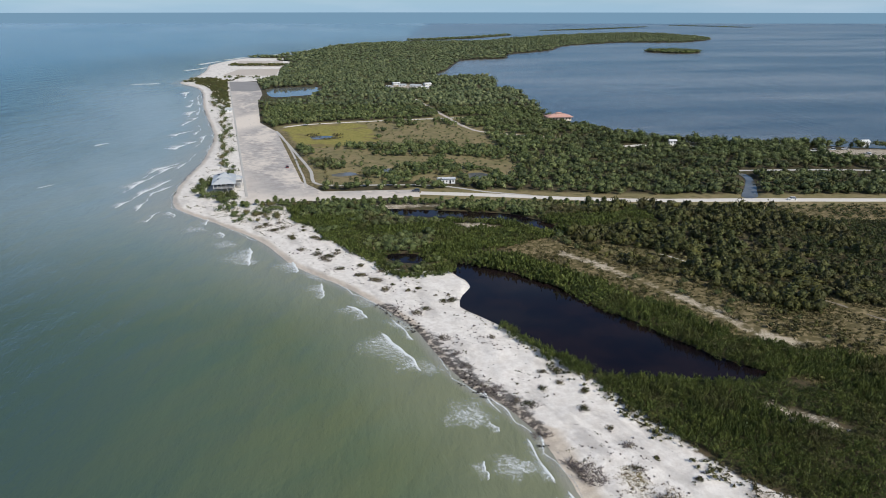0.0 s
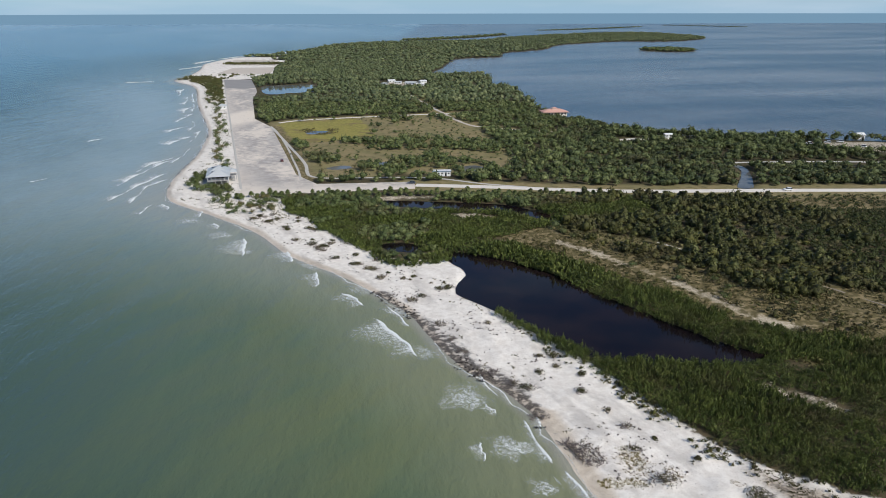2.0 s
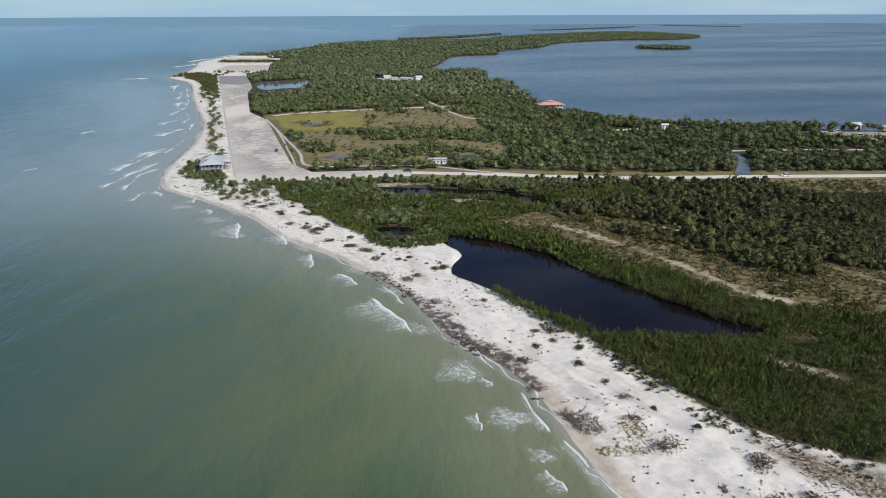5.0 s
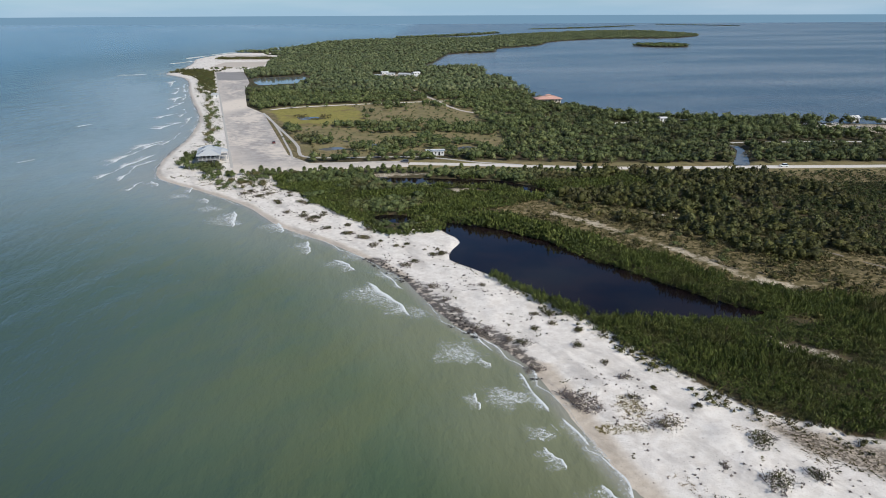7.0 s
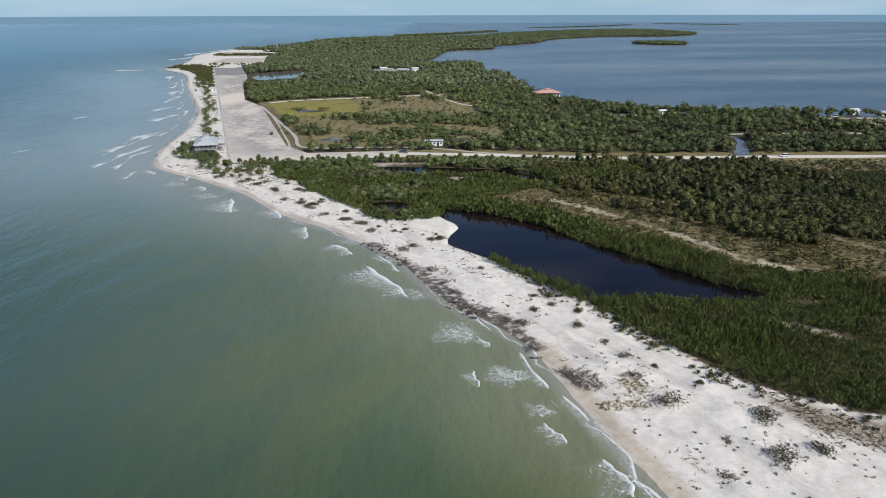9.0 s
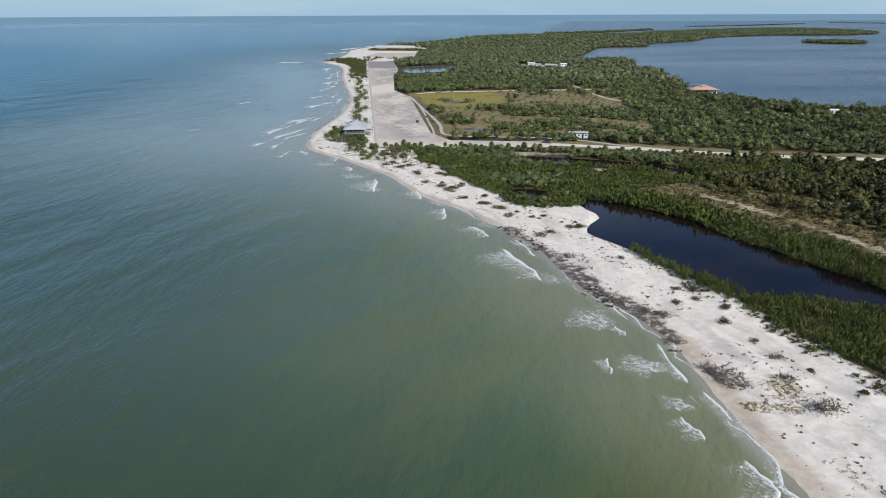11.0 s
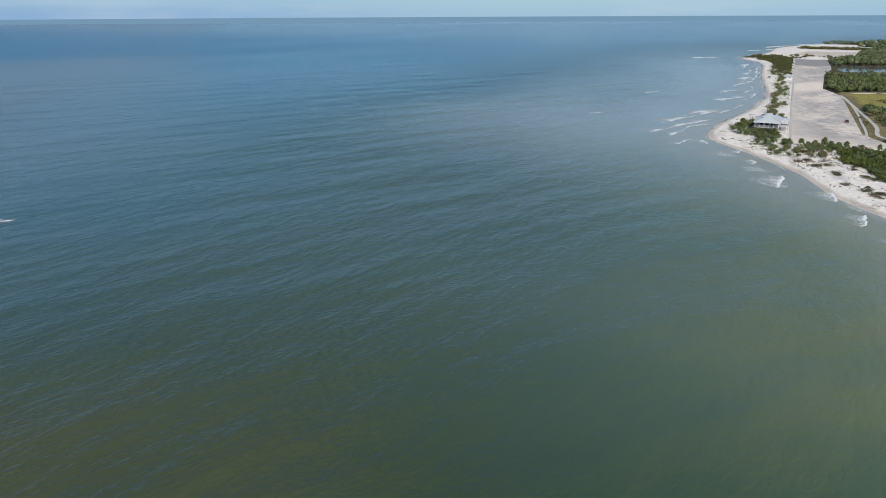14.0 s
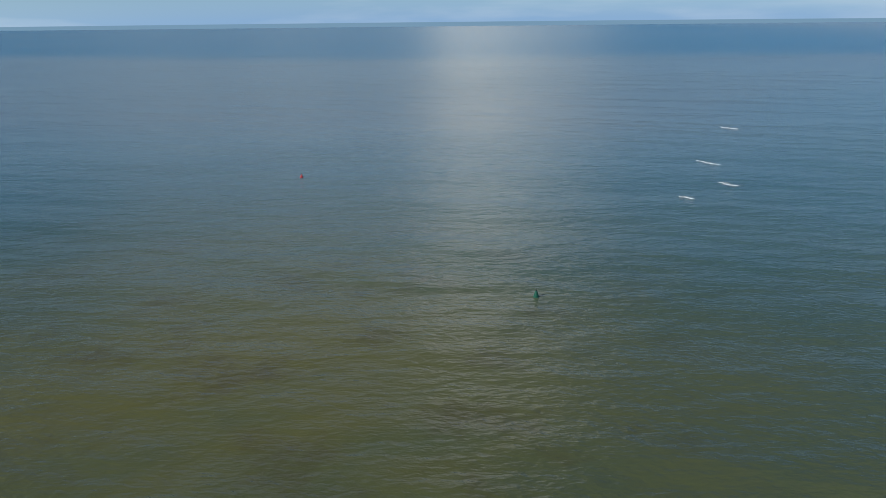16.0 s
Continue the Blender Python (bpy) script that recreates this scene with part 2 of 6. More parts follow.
def sea_material():
    m = Mat("sea_water", 0.24, 0.5)
    m.b.inputs["IOR"].default_value = 1.33
    d, bay = m.attr("off"), m.attr("bay")
    big, mid = m.noise(0.010, 4, 0.6), m.noise(0.035, 5, 0.6, (2.2, 1, 1), 60)
    dd = m.math("MULTIPLY_ADD", m.math("MULTIPLY_ADD", mid, 26, -13), m.ramp(d, 0, 30), d)
    murk, silt = m.attr("murk"), m.attr("silt")
    deep = m.mix(m.ramp(big, 0.38, 0.64), (0.015, 0.052, 0.046), (0.024, 0.054, 0.034))
    patch = m.noise(0.020, 5, 0.65, (1, 2, 1), 30)
    deep = m.mix(m.math("MULTIPLY", silt, m.ramp(patch, 0.22, 0.60, 0.45, 1.0)), deep, (0.078, 0.076, 0.020))
    weed = m.noise(0.055, 5, 0.65)
    deep = m.mix(m.math("MULTIPLY", m.ramp(silt, 0.45, 0.9), m.ramp(weed, 0.50, 0.68, 0, 0.5)), deep, (0.042, 0.034, 0.012))
    green = m.mix(m.ramp(mid, 0.35, 0.65), (0.030, 0.058, 0.019), (0.055, 0.076, 0.020))
    pale = m.mix(m.ramp(mid, 0.35, 0.65), (0.088, 0.130, 0.072), (0.126, 0.148, 0.068))
    c = m.mix(m.ramp(dd, 15, 120), m.mix(murk, green, pale), m.mix(m.math("MULTIPLY", murk, 0.46), deep, (0.112, 0.148, 0.100)))
    # offshore blue: reflected sky put into the water colour
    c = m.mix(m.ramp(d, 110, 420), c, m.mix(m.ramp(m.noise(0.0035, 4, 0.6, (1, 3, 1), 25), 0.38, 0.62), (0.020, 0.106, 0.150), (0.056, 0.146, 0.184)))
    # turbid shallows, plus a paler tone added far to the north
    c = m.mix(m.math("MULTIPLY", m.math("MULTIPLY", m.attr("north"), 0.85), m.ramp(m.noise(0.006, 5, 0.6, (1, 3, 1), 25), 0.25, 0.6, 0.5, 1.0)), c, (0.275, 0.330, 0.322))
    # pale horizon haze painted in bands into the far water
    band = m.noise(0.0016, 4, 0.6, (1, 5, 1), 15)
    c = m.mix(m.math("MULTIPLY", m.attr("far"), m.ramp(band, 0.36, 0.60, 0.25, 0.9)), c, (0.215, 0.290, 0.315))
    # grey cloud reflection painted into the western water
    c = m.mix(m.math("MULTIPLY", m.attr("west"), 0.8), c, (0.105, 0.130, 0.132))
    # dark blue cloud shadow painted far out to the west
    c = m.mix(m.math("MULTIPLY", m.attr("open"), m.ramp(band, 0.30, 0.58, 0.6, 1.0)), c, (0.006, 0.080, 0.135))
    c = m.mix(m.ramp(dd, 4, m.math("MULTIPLY_ADD", murk, 24, 20)), m.mix(m.attr("north"), m.mix(murk, (0.135, 0.142, 0.066), (0.185, 0.200, 0.118)), (0.27, 0.28, 0.23)), c)
    c = m.mix(m.ramp(d, 0, 4.5), (0.27, 0.265, 0.21), c)
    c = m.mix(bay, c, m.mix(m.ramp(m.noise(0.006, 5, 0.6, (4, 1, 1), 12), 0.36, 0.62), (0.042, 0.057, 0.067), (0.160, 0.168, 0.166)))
    m.colour(c)
    swell = m.noise(0.045, 2, 0.4, (1, 3.6, 1), -12)
    chop = m.noise(0.16, 4, 0.6, (1, 2.6, 1), 8)
    rip = m.noise(0.9, 3, 0.6, (1, 1.7, 1), -20)
    h = m.math("ADD", m.math("MULTIPLY", swell, 2.2), m.math("MULTIPLY_ADD", chop, 0.95, m.math("MULTIPLY", rip, 0.16)))
    gust = m.ramp(m.noise(0.004, 4, 0.6, (1, 3.5, 1), 20), 0.36, 0.66, 0.8, 1.4)
    h = m.math("MULTIPLY", m.math("MULTIPLY", h, gust), m.ramp(bay, 0, 1, 1.0, 0.5))
    m.height(h, 1.0, 0.9)
    return m.m


def pond_material(name, gloss, dark=(0.005, 0.004, 0.006), light=(0.013, 0.008, 0.008)):
    m = Mat(name, 0.06, gloss)
    m.b.inputs["IOR"].default_value = 1.33
    a = m.noise(0.05, 4)
    m.colour(m.mix(m.ramp(a, 0.35, 0.65), dark, light))
    m.height(m.noise(1.4, 3), 0.02, 0.3)
    return m.m


def foam_material():
    m = Mat("sea_foam", 0.7, 0.3)
    m.colour(m.mix(m.noise(2.0, 3), (0.62, 0.66, 0.64), (0.82, 0.84, 0.83)))
    f = m.attr("foam")
    grain = m.math("MULTIPLY_ADD", m.noise(0.7, 8, 0.75), 1.9, -1.30)
    for scale, k in ((1.3, 0.42), (3.1, 0.5)):
        cell = m.t.nodes.new("ShaderNodeTexVoronoi")
        cell.feature = "DISTANCE_TO_EDGE"
        cell.inputs["Scale"].default_value = scale
        warp = m.t.nodes.new("ShaderNodeTexNoise")
        warp.inputs["Scale"].default_value, warp.inputs["Detail"].default_value = 0.9, 4
        m.link(m.pos, warp.inputs["Vector"])
        move = m.t.nodes.new("ShaderNodeVectorMath")
        move.operation = "MULTIPLY_ADD"
        move.inputs[1].default_value = (2.4, 2.4, 0)
        m.link(warp.outputs["Color"], move.inputs[0])
        m.link(m.pos, move.inputs[2])
        m.link(move.outputs[0], cell.inputs["Vector"])
        grain = m.math("MULTIPLY_ADD", m.ramp(cell.outputs["Distance"], 0.0, 0.22, 1.0, 0.0), k, grain)
    a = m.ramp(m.math("ADD", m.math("MULTIPLY_ADD", f, 1.35, -0.86), grain), -0.05, 1.0, 0, 0.92)
    m.link(a, m.b.inputs["Alpha"])
    return m.m


def leaf_material(name, dark, mid, light):
    m = Mat(name, 0.62, 0.25)
    r, n = m.island(), m.noise(0.05, 3)
    t = m.math("MULTIPLY_ADD", m.attr("tone"), 0.55, m.math("MULTIPLY_ADD", n, 0.35, m.math("MULTIPLY", r, 0.35)))
    c = m.mix(m.ramp(t, 0.25, 0.62), dark, mid)
    c = m.mix(m.ramp(t, 0.62, 1.05), c, light)
    c = m.mix(m.ramp(m.noise(1.7, 3, 0.6), 0.42, 0.62, 0.0, 0.55), c, dark)
    m.colour(m.mix(m.ramp(m.noise(0.045, 5, 0.65), 0.50, 0.68, 0, 0.6), c, (0.066, 0.056, 0.024)))
    m.height(m.noise(2.2, 4, 0.7), 0.4, 0.6)
    return m.m


GROUND, SEA, POND, FOAM = ground_material(), sea_material(), pond_material("tannin_water", 0.22), foam_material()
# pale grey of the reflected sky painted into the pool colour
POOL = pond_material("marsh_water", 0.16, (0.085, 0.092, 0.092), (0.15, 0.155, 0.15))
MANGROVE = leaf_material("mangrove_leaves", (0.030, 0.042, 0.010), (0.078, 0.104, 0.021), (0.152, 0.174, 0.042))
BROAD = leaf_material("broad_leaves", (0.024, 0.026, 0.007), (0.063, 0.065, 0.014), (0.134, 0.130, 0.034))
PALM = leaf_material("palm_fronds", (0.027, 0.032, 0.010), (0.073, 0.083, 0.025), (0.162, 0.168, 0.060))
# paler, yellower than the scrub: sunlight on the north put into the leaf colour
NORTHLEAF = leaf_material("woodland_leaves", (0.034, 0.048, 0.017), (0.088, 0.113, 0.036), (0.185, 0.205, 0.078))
LOWLEAF = leaf_material("thicket_leaves", (0.018, 0.026, 0.007), (0.045, 0.058, 0.013), (0.090, 0.104, 0.028))
BAYLEAF = leaf_material("bay_woodland_leaves", (0.026, 0.036, 0.013), (0.068, 0.089, 0.029), (0.148, 0.166, 0.062))
# lightened leaf colour: distance haze is mixed into the far woods
HAZYLEAF = leaf_material("hazed_woodland_leaves", (0.040, 0.054, 0.024), (0.092, 0.116, 0.048), (0.186, 0.204, 0.092))
# lit copy of the cabbage palm fronds, with sunlight in the colour
SUNLITPALM = leaf_material("sunlit_palm_fronds", (0.050, 0.066, 0.022), (0.122, 0.150, 0.050), (0.25, 0.27, 0.12))
DRYLEAF = leaf_material("dry_leaves", (0.062, 0.056, 0.022), (0.125, 0.110, 0.044), (0.205, 0.182, 0.085))
MATTED = leaf_material("matted_grass", (0.13, 0.105, 0.030), (0.24, 0.195, 0.060), (0.34, 0.28, 0.11))
STRAWY = leaf_material("straw", (0.16, 0.115, 0.06), (0.27, 0.20, 0.11), (0.38, 0.30, 0.18))
PEATY = weathered("peat", (0.022, 0.019, 0.017), (0.06, 0.052, 0.046), 1.0, 8, 0.8)
BARK = weathered("bark", (0.07, 0.055, 0.045), (0.19, 0.16, 0.13), 2, 14, 0.95)
DEADWOOD = weathered("dead_wood", (0.085, 0.068, 0.062), (0.23, 0.195, 0.18), 1.2, 9, 0.9)


# ---- plan of the island, in metres ----
def curve(points, step=6.0, closed=False):
    """A smooth line through the points of the plan, resampled."""
    p = np.array(points, float)
    n = len(p)
    out = []
    for i in range(n if closed else n - 1):
        a, b = p[i], p[(i + 1) % n]
        pa = p[i - 1] if closed or i else a
        pb = p[(i + 2) % n] if closed or i + 2 < n else b
        k = int(min(12, max(2, np.hypot(*(b - a)) / step)))
        for s in np.arange(k) / k:
            out.append(0.5 * (2 * a + (b - pa) * s + (2 * pa - 5 * a + 4 * b - pb) * s * s + (3 * a - pa - 3 * b + pb) * s**3))
    if not closed:
        out.append(p[-1])
    return np.array(out)


def to_line(x, y, line, closed=False):
    """Distance from each place to a line."""
    best = np.full(x.shape, 1e18)
    n = len(line)
    for i in range(n if closed else n - 1):
        (ax, ay), (bx, by) = line[i], line[(i + 1) % n]
        dx, dy = bx - ax, by - ay
        s = np.clip(((x - ax) * dx + (y - ay) * dy) / (dx * dx + dy * dy + 1e-9), 0, 1)
        best = np.minimum(best, (x - ax - s * dx) ** 2 + (y - ay - s * dy) ** 2)
    return np.sqrt(best)


def inside(x, y, poly):
    """Distance to a polygon's outline, positive inside."""
    odd = np.zeros(x.shape, bool)
    n = len(poly)
    for i in range(n):
        (ax, ay), (bx, by) = poly[i], poly[(i + 1) % n]
        if ay != by:
            odd ^= ((ay > y) != (by > y)) & (x < (bx - ax) * (y - ay) / (by - ay) + ax)
    return np.where(odd, 1, -1) * to_line(x, y, poly, True)


def patchy(x, y, scale, seed):
    """A smooth random field, about 0 to 1."""
    rng = np.random.default_rng(seed)
    k = rng.normal(0, 1, (14, 2)) / scale
    ph = rng.uniform(0, 6.28, 14)
    return 0.5 + 0.5 * np.tanh(sum(np.sin(x * a + y * b + c) for (a, b), c in zip(k, ph)) / 2.4)


GULF = [(46, -900), (44, -300), (46, -60), (44, 30), (40, 72), (36, 84), (32, 98), (28, 113), (24, 127), (17, 140), (8, 150),
        (0, 166), (-7, 183), (-15, 196), (-34, 220), (-59, 244), (-81, 276), (-110, 304), (-136, 327), (-146, 346), (-152, 368),
        (-158, 400), (-163, 442), (-173, 492), (-189, 553), (-218, 629), (-255, 727), (-300, 858), (-331, 924), (-370, 976),
        (-378, 1025), (-383, 1089), (-404, 1194), (-435, 1320), (-425, 1493), (-372, 1567), (-330, 1739), (-302, 2013), (-200, 2180)]
BAYSIDE = [(-60, 2260), (121, 2317), (209, 2509), (457, 2862), (799, 3081), (899, 2868), (904, 2517), (706, 2239), (533, 2237),
           (324, 2013), (257, 1803), (138, 1630), (122, 1507), (32, 1433), (4, 1237), (-18, 1087), (8, 1058), (59, 1068), (70, 1003),
           (66, 915), (88, 880), (97, 766), (98, 682), (112, 617), (132, 590), (156, 550), (182, 532), (209, 518), (242, 519),
           (270, 515), (301, 507), (325, 500), (520, 470), (900, 420), (1400, 300)]
gulf_line, bay_line = curve(GULF), curve(BAYSIDE)
LAND = np.concatenate([gulf_line, bay_line, [(1400, -900)]])
POND_A = curve([(6, 248), (16, 243), (29, 235), (45, 219), (54, 203), (62, 194), (74, 177), (86, 163), (94, 158), (95, 154.5), (89, 152.5),
                (80, 152), (67, 152), (51, 153), (44, 157), (37, 164), (28, 175), (22, 185), (13, 196), (7, 203), (8, 213), (11, 221),
                (9, 229), (6, 233), (4, 241)], 4, True)
POND_B = curve([(-30, 328), (-13, 327), (10, 324), (34, 319), (46, 308), (58, 294), (50, 293), (40, 301), (26, 311), (-7, 314), (-26, 319)], 4, True)
POND_C = curve([(-228, 900), (-200, 922), (-172, 925), (-155, 880), (-155, 843), (-175, 826), (-200, 812), (-218, 850)], 8, True)
POND_D = curve([(-23, 257), (-12, 258), (-5, 253), (-8, 247), (-20, 250)], 3, True)
CANAL = curve([(187, 412), (187, 400), (181, 380), (176, 366), (171, 354), (163, 354), (168, 366), (175, 380), (182, 398), (183, 412)], 4, True)
WET_A = curve([(-108, 545), (-96, 549), (-86, 541), (-92, 532), (-104, 534)], 4, True)
WET_B = curve([(-42, 422), (-33, 426), (-28, 420), (-36, 415)], 3, True)
WET_C = curve([(14, 410), (22, 414), (28, 405), (20, 398), (13, 402)], 3, True)
WET_D = curve([(-70, 408), (-60, 414), (-54, 409), (-64, 402)], 3, True)
# the inner edge of the beach sand, from the south to the car park
SAND = np.concatenate([gulf_line[gulf_line[:, 1] < 1500], np.array(
    [(-330, 1480), (-336, 1411), (-300, 1390), (-286, 1218), (-252, 1050), (-268, 1000), (-292, 985), (-205, 700), (-95, 350), (-100, 340), (-88, 337), (-78, 321),
     (-71, 301), (-57, 292), (-53, 275), (-45, 267), (-38, 253), (-23, 238), (-14, 231), (0, 233), (6, 231), (11, 221), (8, 212), (7, 203), (14, 194), (22, 184),
     (28, 172), (35, 155), (42, 147), (47, 138), (56, 118), (64, 107), (73, 100), (90, 88), (140, 40), (160, -900)])])
DRY = curve([(150, 150), (122, 165), (112, 174), (96, 189), (84, 211), (71, 231), (52, 254), (40, 268), (28, 282)])
PALE = curve([(118, 177), (107, 176), (96, 187.5), (86, 208), (74, 228), (62, 243), (50, 256)])
PALE_S = curve([(86, 137), (92, 132.5), (98, 128)])
RUBBLE = curve([(66, 104), (74, 99), (86, 91.5), (98, 84), (101, 76), (91, 78), (81, 84), (72, 93)], 4, True)
KERB_E = curve([(-141, 567), (-128, 534), (-107, 470), (-94, 426), (-85, 396), (-79, 372)], 5)
PEAT = curve([(-19, 201), (-9, 185), (1, 168), (9.5, 151), (18.5, 140), (25, 128)])
MEADOW = curve([(-142, 580), (-132, 480), (-84, 383), (-5, 388), (44, 398), (48, 470), (30, 560), (8, 642), (-60, 628)], 8, True)
VERGE = curve([(160, 330), (230, 338), (330, 340), (320, 316), (212, 303), (182, 308)], 6, True)
FIELD = curve([(-137, 583), (-105, 600), (-75, 607), (-60, 560), (-53, 522), (-80, 496), (-112, 500), (-130, 540)], 6, True)
GLADE = curve([(60, 266), (80, 248), (104, 240), (101, 252), (84, 264), (66, 274)], 4, True)
PALE_N = curve([(-34, 331.5), (-20, 332.5), (-4, 332)], 3)
NOOK = curve([(6, 300), (20, 300), (30, 292), (14, 292)], 3, True)
THICKET_S = np.array([(22, 183), (29, 172), (36, 160), (45, 150), (50, 138), (58, 127), (65, 115), (70, 107), (78, 101), (92, 94), (130, 60), (190, 60), (190, 160), (150, 152),
                      (118, 150), (100, 146), (81, 152), (67, 154), (51, 155), (45, 158), (37, 166), (28, 177)], float)
THICKET_W = np.array([(-16, 229), (-23, 238), (-38, 254), (-46, 268), (-54, 277), (-58, 293), (-71, 303), (-78, 322), (-72, 331), (-40, 336), (50, 333), (96, 331),
                      (104, 300), (60, 285), (36, 270), (16, 260), (7, 252), (5, 243), (2, 234), (-6, 229)], float)
BANK = curve([(4, 253), (18, 247), (32, 241), (48, 225), (58, 208), (67, 199), (79, 182), (92, 168), (108, 160), (125, 152), (150, 140)])
WOODS_E = np.array([(48, 275), (60, 285), (104, 300), (98, 335), (160, 328), (182, 308), (212, 303), (330, 310), (330, 120), (260, 120), (185, 172), (160, 196),
                    (138, 208), (127, 196), (113, 201), (103, 212), (96, 224), (85, 231), (70, 250)], float)
LOT_DARK = np.array([(-306, 990), (-267, 990), (-233, 880), (-240, 866), (-262, 872), (-269, 870)], float)
LOT = np.array([(-269, 870), (-262, 872), (-240, 866), (-233, 880), (-219, 831), (-206, 760), (-166, 612), (-140, 564), (-84, 385), (-68, 362), (-14, 367), (-13, 351), (-65, 342), (-104, 336), (-107, 350)], float)
LOT_N = np.array([(-345, 1085), (-262, 1085), (-286, 1215), (-352, 1200)], float)
LOT_F = np.array([(-372, 1262), (-290, 1262), (-322, 1400), (-408, 1400)], float)
ROAD = curve([(-13, 359), (23, 355), (53, 350), (83, 346), (112, 344), (155, 345), (236, 346), (420, 346), (800, 330)], 10)
FOOTPATH = curve([(-140, 564), (-112, 490), (-86, 420), (-79, 392), (-74, 380), (-61, 376), (-30, 378), (-7, 377), (8, 371), (24, 362), (48, 354)], 5)
FIELD_ROAD = curve([(-139, 587), (-130, 597), (-115, 606), (-66, 623), (-15, 638), (30, 649)], 8)
DIAGONAL = curve([(-34, 790), (-28, 759), (1, 649), (14, 600), (29, 566), (56, 551), (80, 541), (90, 540)], 8)
BACK_ROAD = curve([(186, 418), (219, 420), (262, 420), (340, 410), (600, 390)], 10)
SPUR = curve([(132, 500), (150, 506), (170, 506), (184, 500)], 6)
YARD_E = np.array([(256, 484), (296, 494), (350, 486), (362, 458), (310, 450), (268, 464)], float)
YARD_N = np.array([(-84, 925), (-70, 897), (-24, 888), (-14, 940), (-36, 960), (-76, 960)], float)
TRAIL = curve([(89, 259), (94, 253.5), (100, 245.6)], 3)
TRAIL_E = curve([(128, 215), (133, 209.5), (138, 203.6), (142.4, 196.5), (147, 190), (152, 182)], 3)
ISLET = curve([(475, 1760), (500, 1700), (540, 1672), (590, 1700), (608, 1750), (570, 1790), (520, 1800)], 15, True)


HUMPS = np.random.default_rng(5).normal(0, 1, (9, 3)) * (0.38, 0.38, 6)


def relief(x, y, d, ponds):
    """Height of the ground: beach slope, low dunes, sunk ponds, sea bed."""
    up = 1.15 * (1 - np.exp(-np.maximum(d, 0) / np.where(y < 130, 17.0, 9.0))) - 0.02
    bed = -np.minimum(np.maximum(-d, 0) * 0.07, 6.0)
    z = np.where(d > 0, up, bed)
    humps = sum(np.sin(x * a + y * b + c) for a, b, c in HUMPS) / 9
    z = z + np.maximum(humps, -0.04) * np.clip((d - 5) / 6, 0, 1) * np.clip((-ponds - 3) / 4, 0, 1) * np.clip((332 - y) / 10, 0, 1)
    k = ponds + 2.0
    return np.where(k > 0, np.minimum(z, 1.0 - np.minimum(k * 0.42, 1.7)), z)


def ponds_at(x, y):
    best = np.full(x.shape, -1e9)
    for poly in (POND_A, POND_B, POND_C, POND_D, CANAL, WET_A, WET_B, WET_C, WET_D):
        c, r = poly.mean(0), np.ptp(poly, axis=0).max() + 30
        near = (abs(x - c[0]) < r) & (abs(y - c[1]) < r)
        v = np.full(x.shape, -1e9)
        v[near] = inside(x[near], y[near], poly)
        best = np.maximum(best, v)
    return best


BAR_A = curve([(-130, 2400), (40, 2590), (215, 2880), (245, 2870), (80, 2560), (-110, 2370)], 30, True)
BAR_B = curve([(440, 3500), (700, 3760), (1090, 4200), (1110, 4160), (740, 3700), (470, 3470)], 60, True)
BAR_C = curve([(1360, 4560), (1500, 4400), (1640, 4120), (1690, 4120), (1540, 4420), (1400, 4600)], 60, True)


def land_at(x, y):
    return np.maximum.reduce([inside(x, y, p) for p in (LAND, ISLET, BAR_A, BAR_B, BAR_C)])


CENTRE = (2.0, -20.0)


def rings(azimuths, radii):
    """A sheet of rings round the middle of the plan: places and quads."""
    a, r = np.meshgrid(np.radians(azimuths), radii)
    x, y = CENTRE[0] - np.sin(a) * r, CENTRE[1] + np.cos(a) * r
    m, n = a.shape
    i = np.arange(m - 1)[:, None] * n + np.arange(n - 1)[None]
    quads = np.stack([i, i + n, i + n + 1, i + 1], -1).reshape(-1, 4)
    return x.ravel(), y.ravel(), quads


def mesh_of(name, verts, quads, material, values=None, smooth=False):
    me = bpy.data.meshes.new(name)
    verts, quads = np.asarray(verts, np.float32), np.asarray(quads, np.int32)
    me.vertices.add(len(verts))
    me.vertices.foreach_set("co", verts.ravel())
    k = quads.shape[1]
    me.loops.add(quads.size)
    me.loops.foreach_set("vertex_index", quads.ravel())
    me.polygons.add(len(quads))
    me.polygons.foreach_set("loop_start", np.arange(len(quads), dtype=np.int32) * k)
    me.polygons.foreach_set("use_smooth", np.full(len(quads), smooth))
    for key, v in (values or {}).items():
        me.attributes.new(key, "FLOAT", "POINT").data.foreach_set("value", np.asarray(v, np.float32))
    me.update(calc_edges=True)
    me.materials.append(material)
    return me


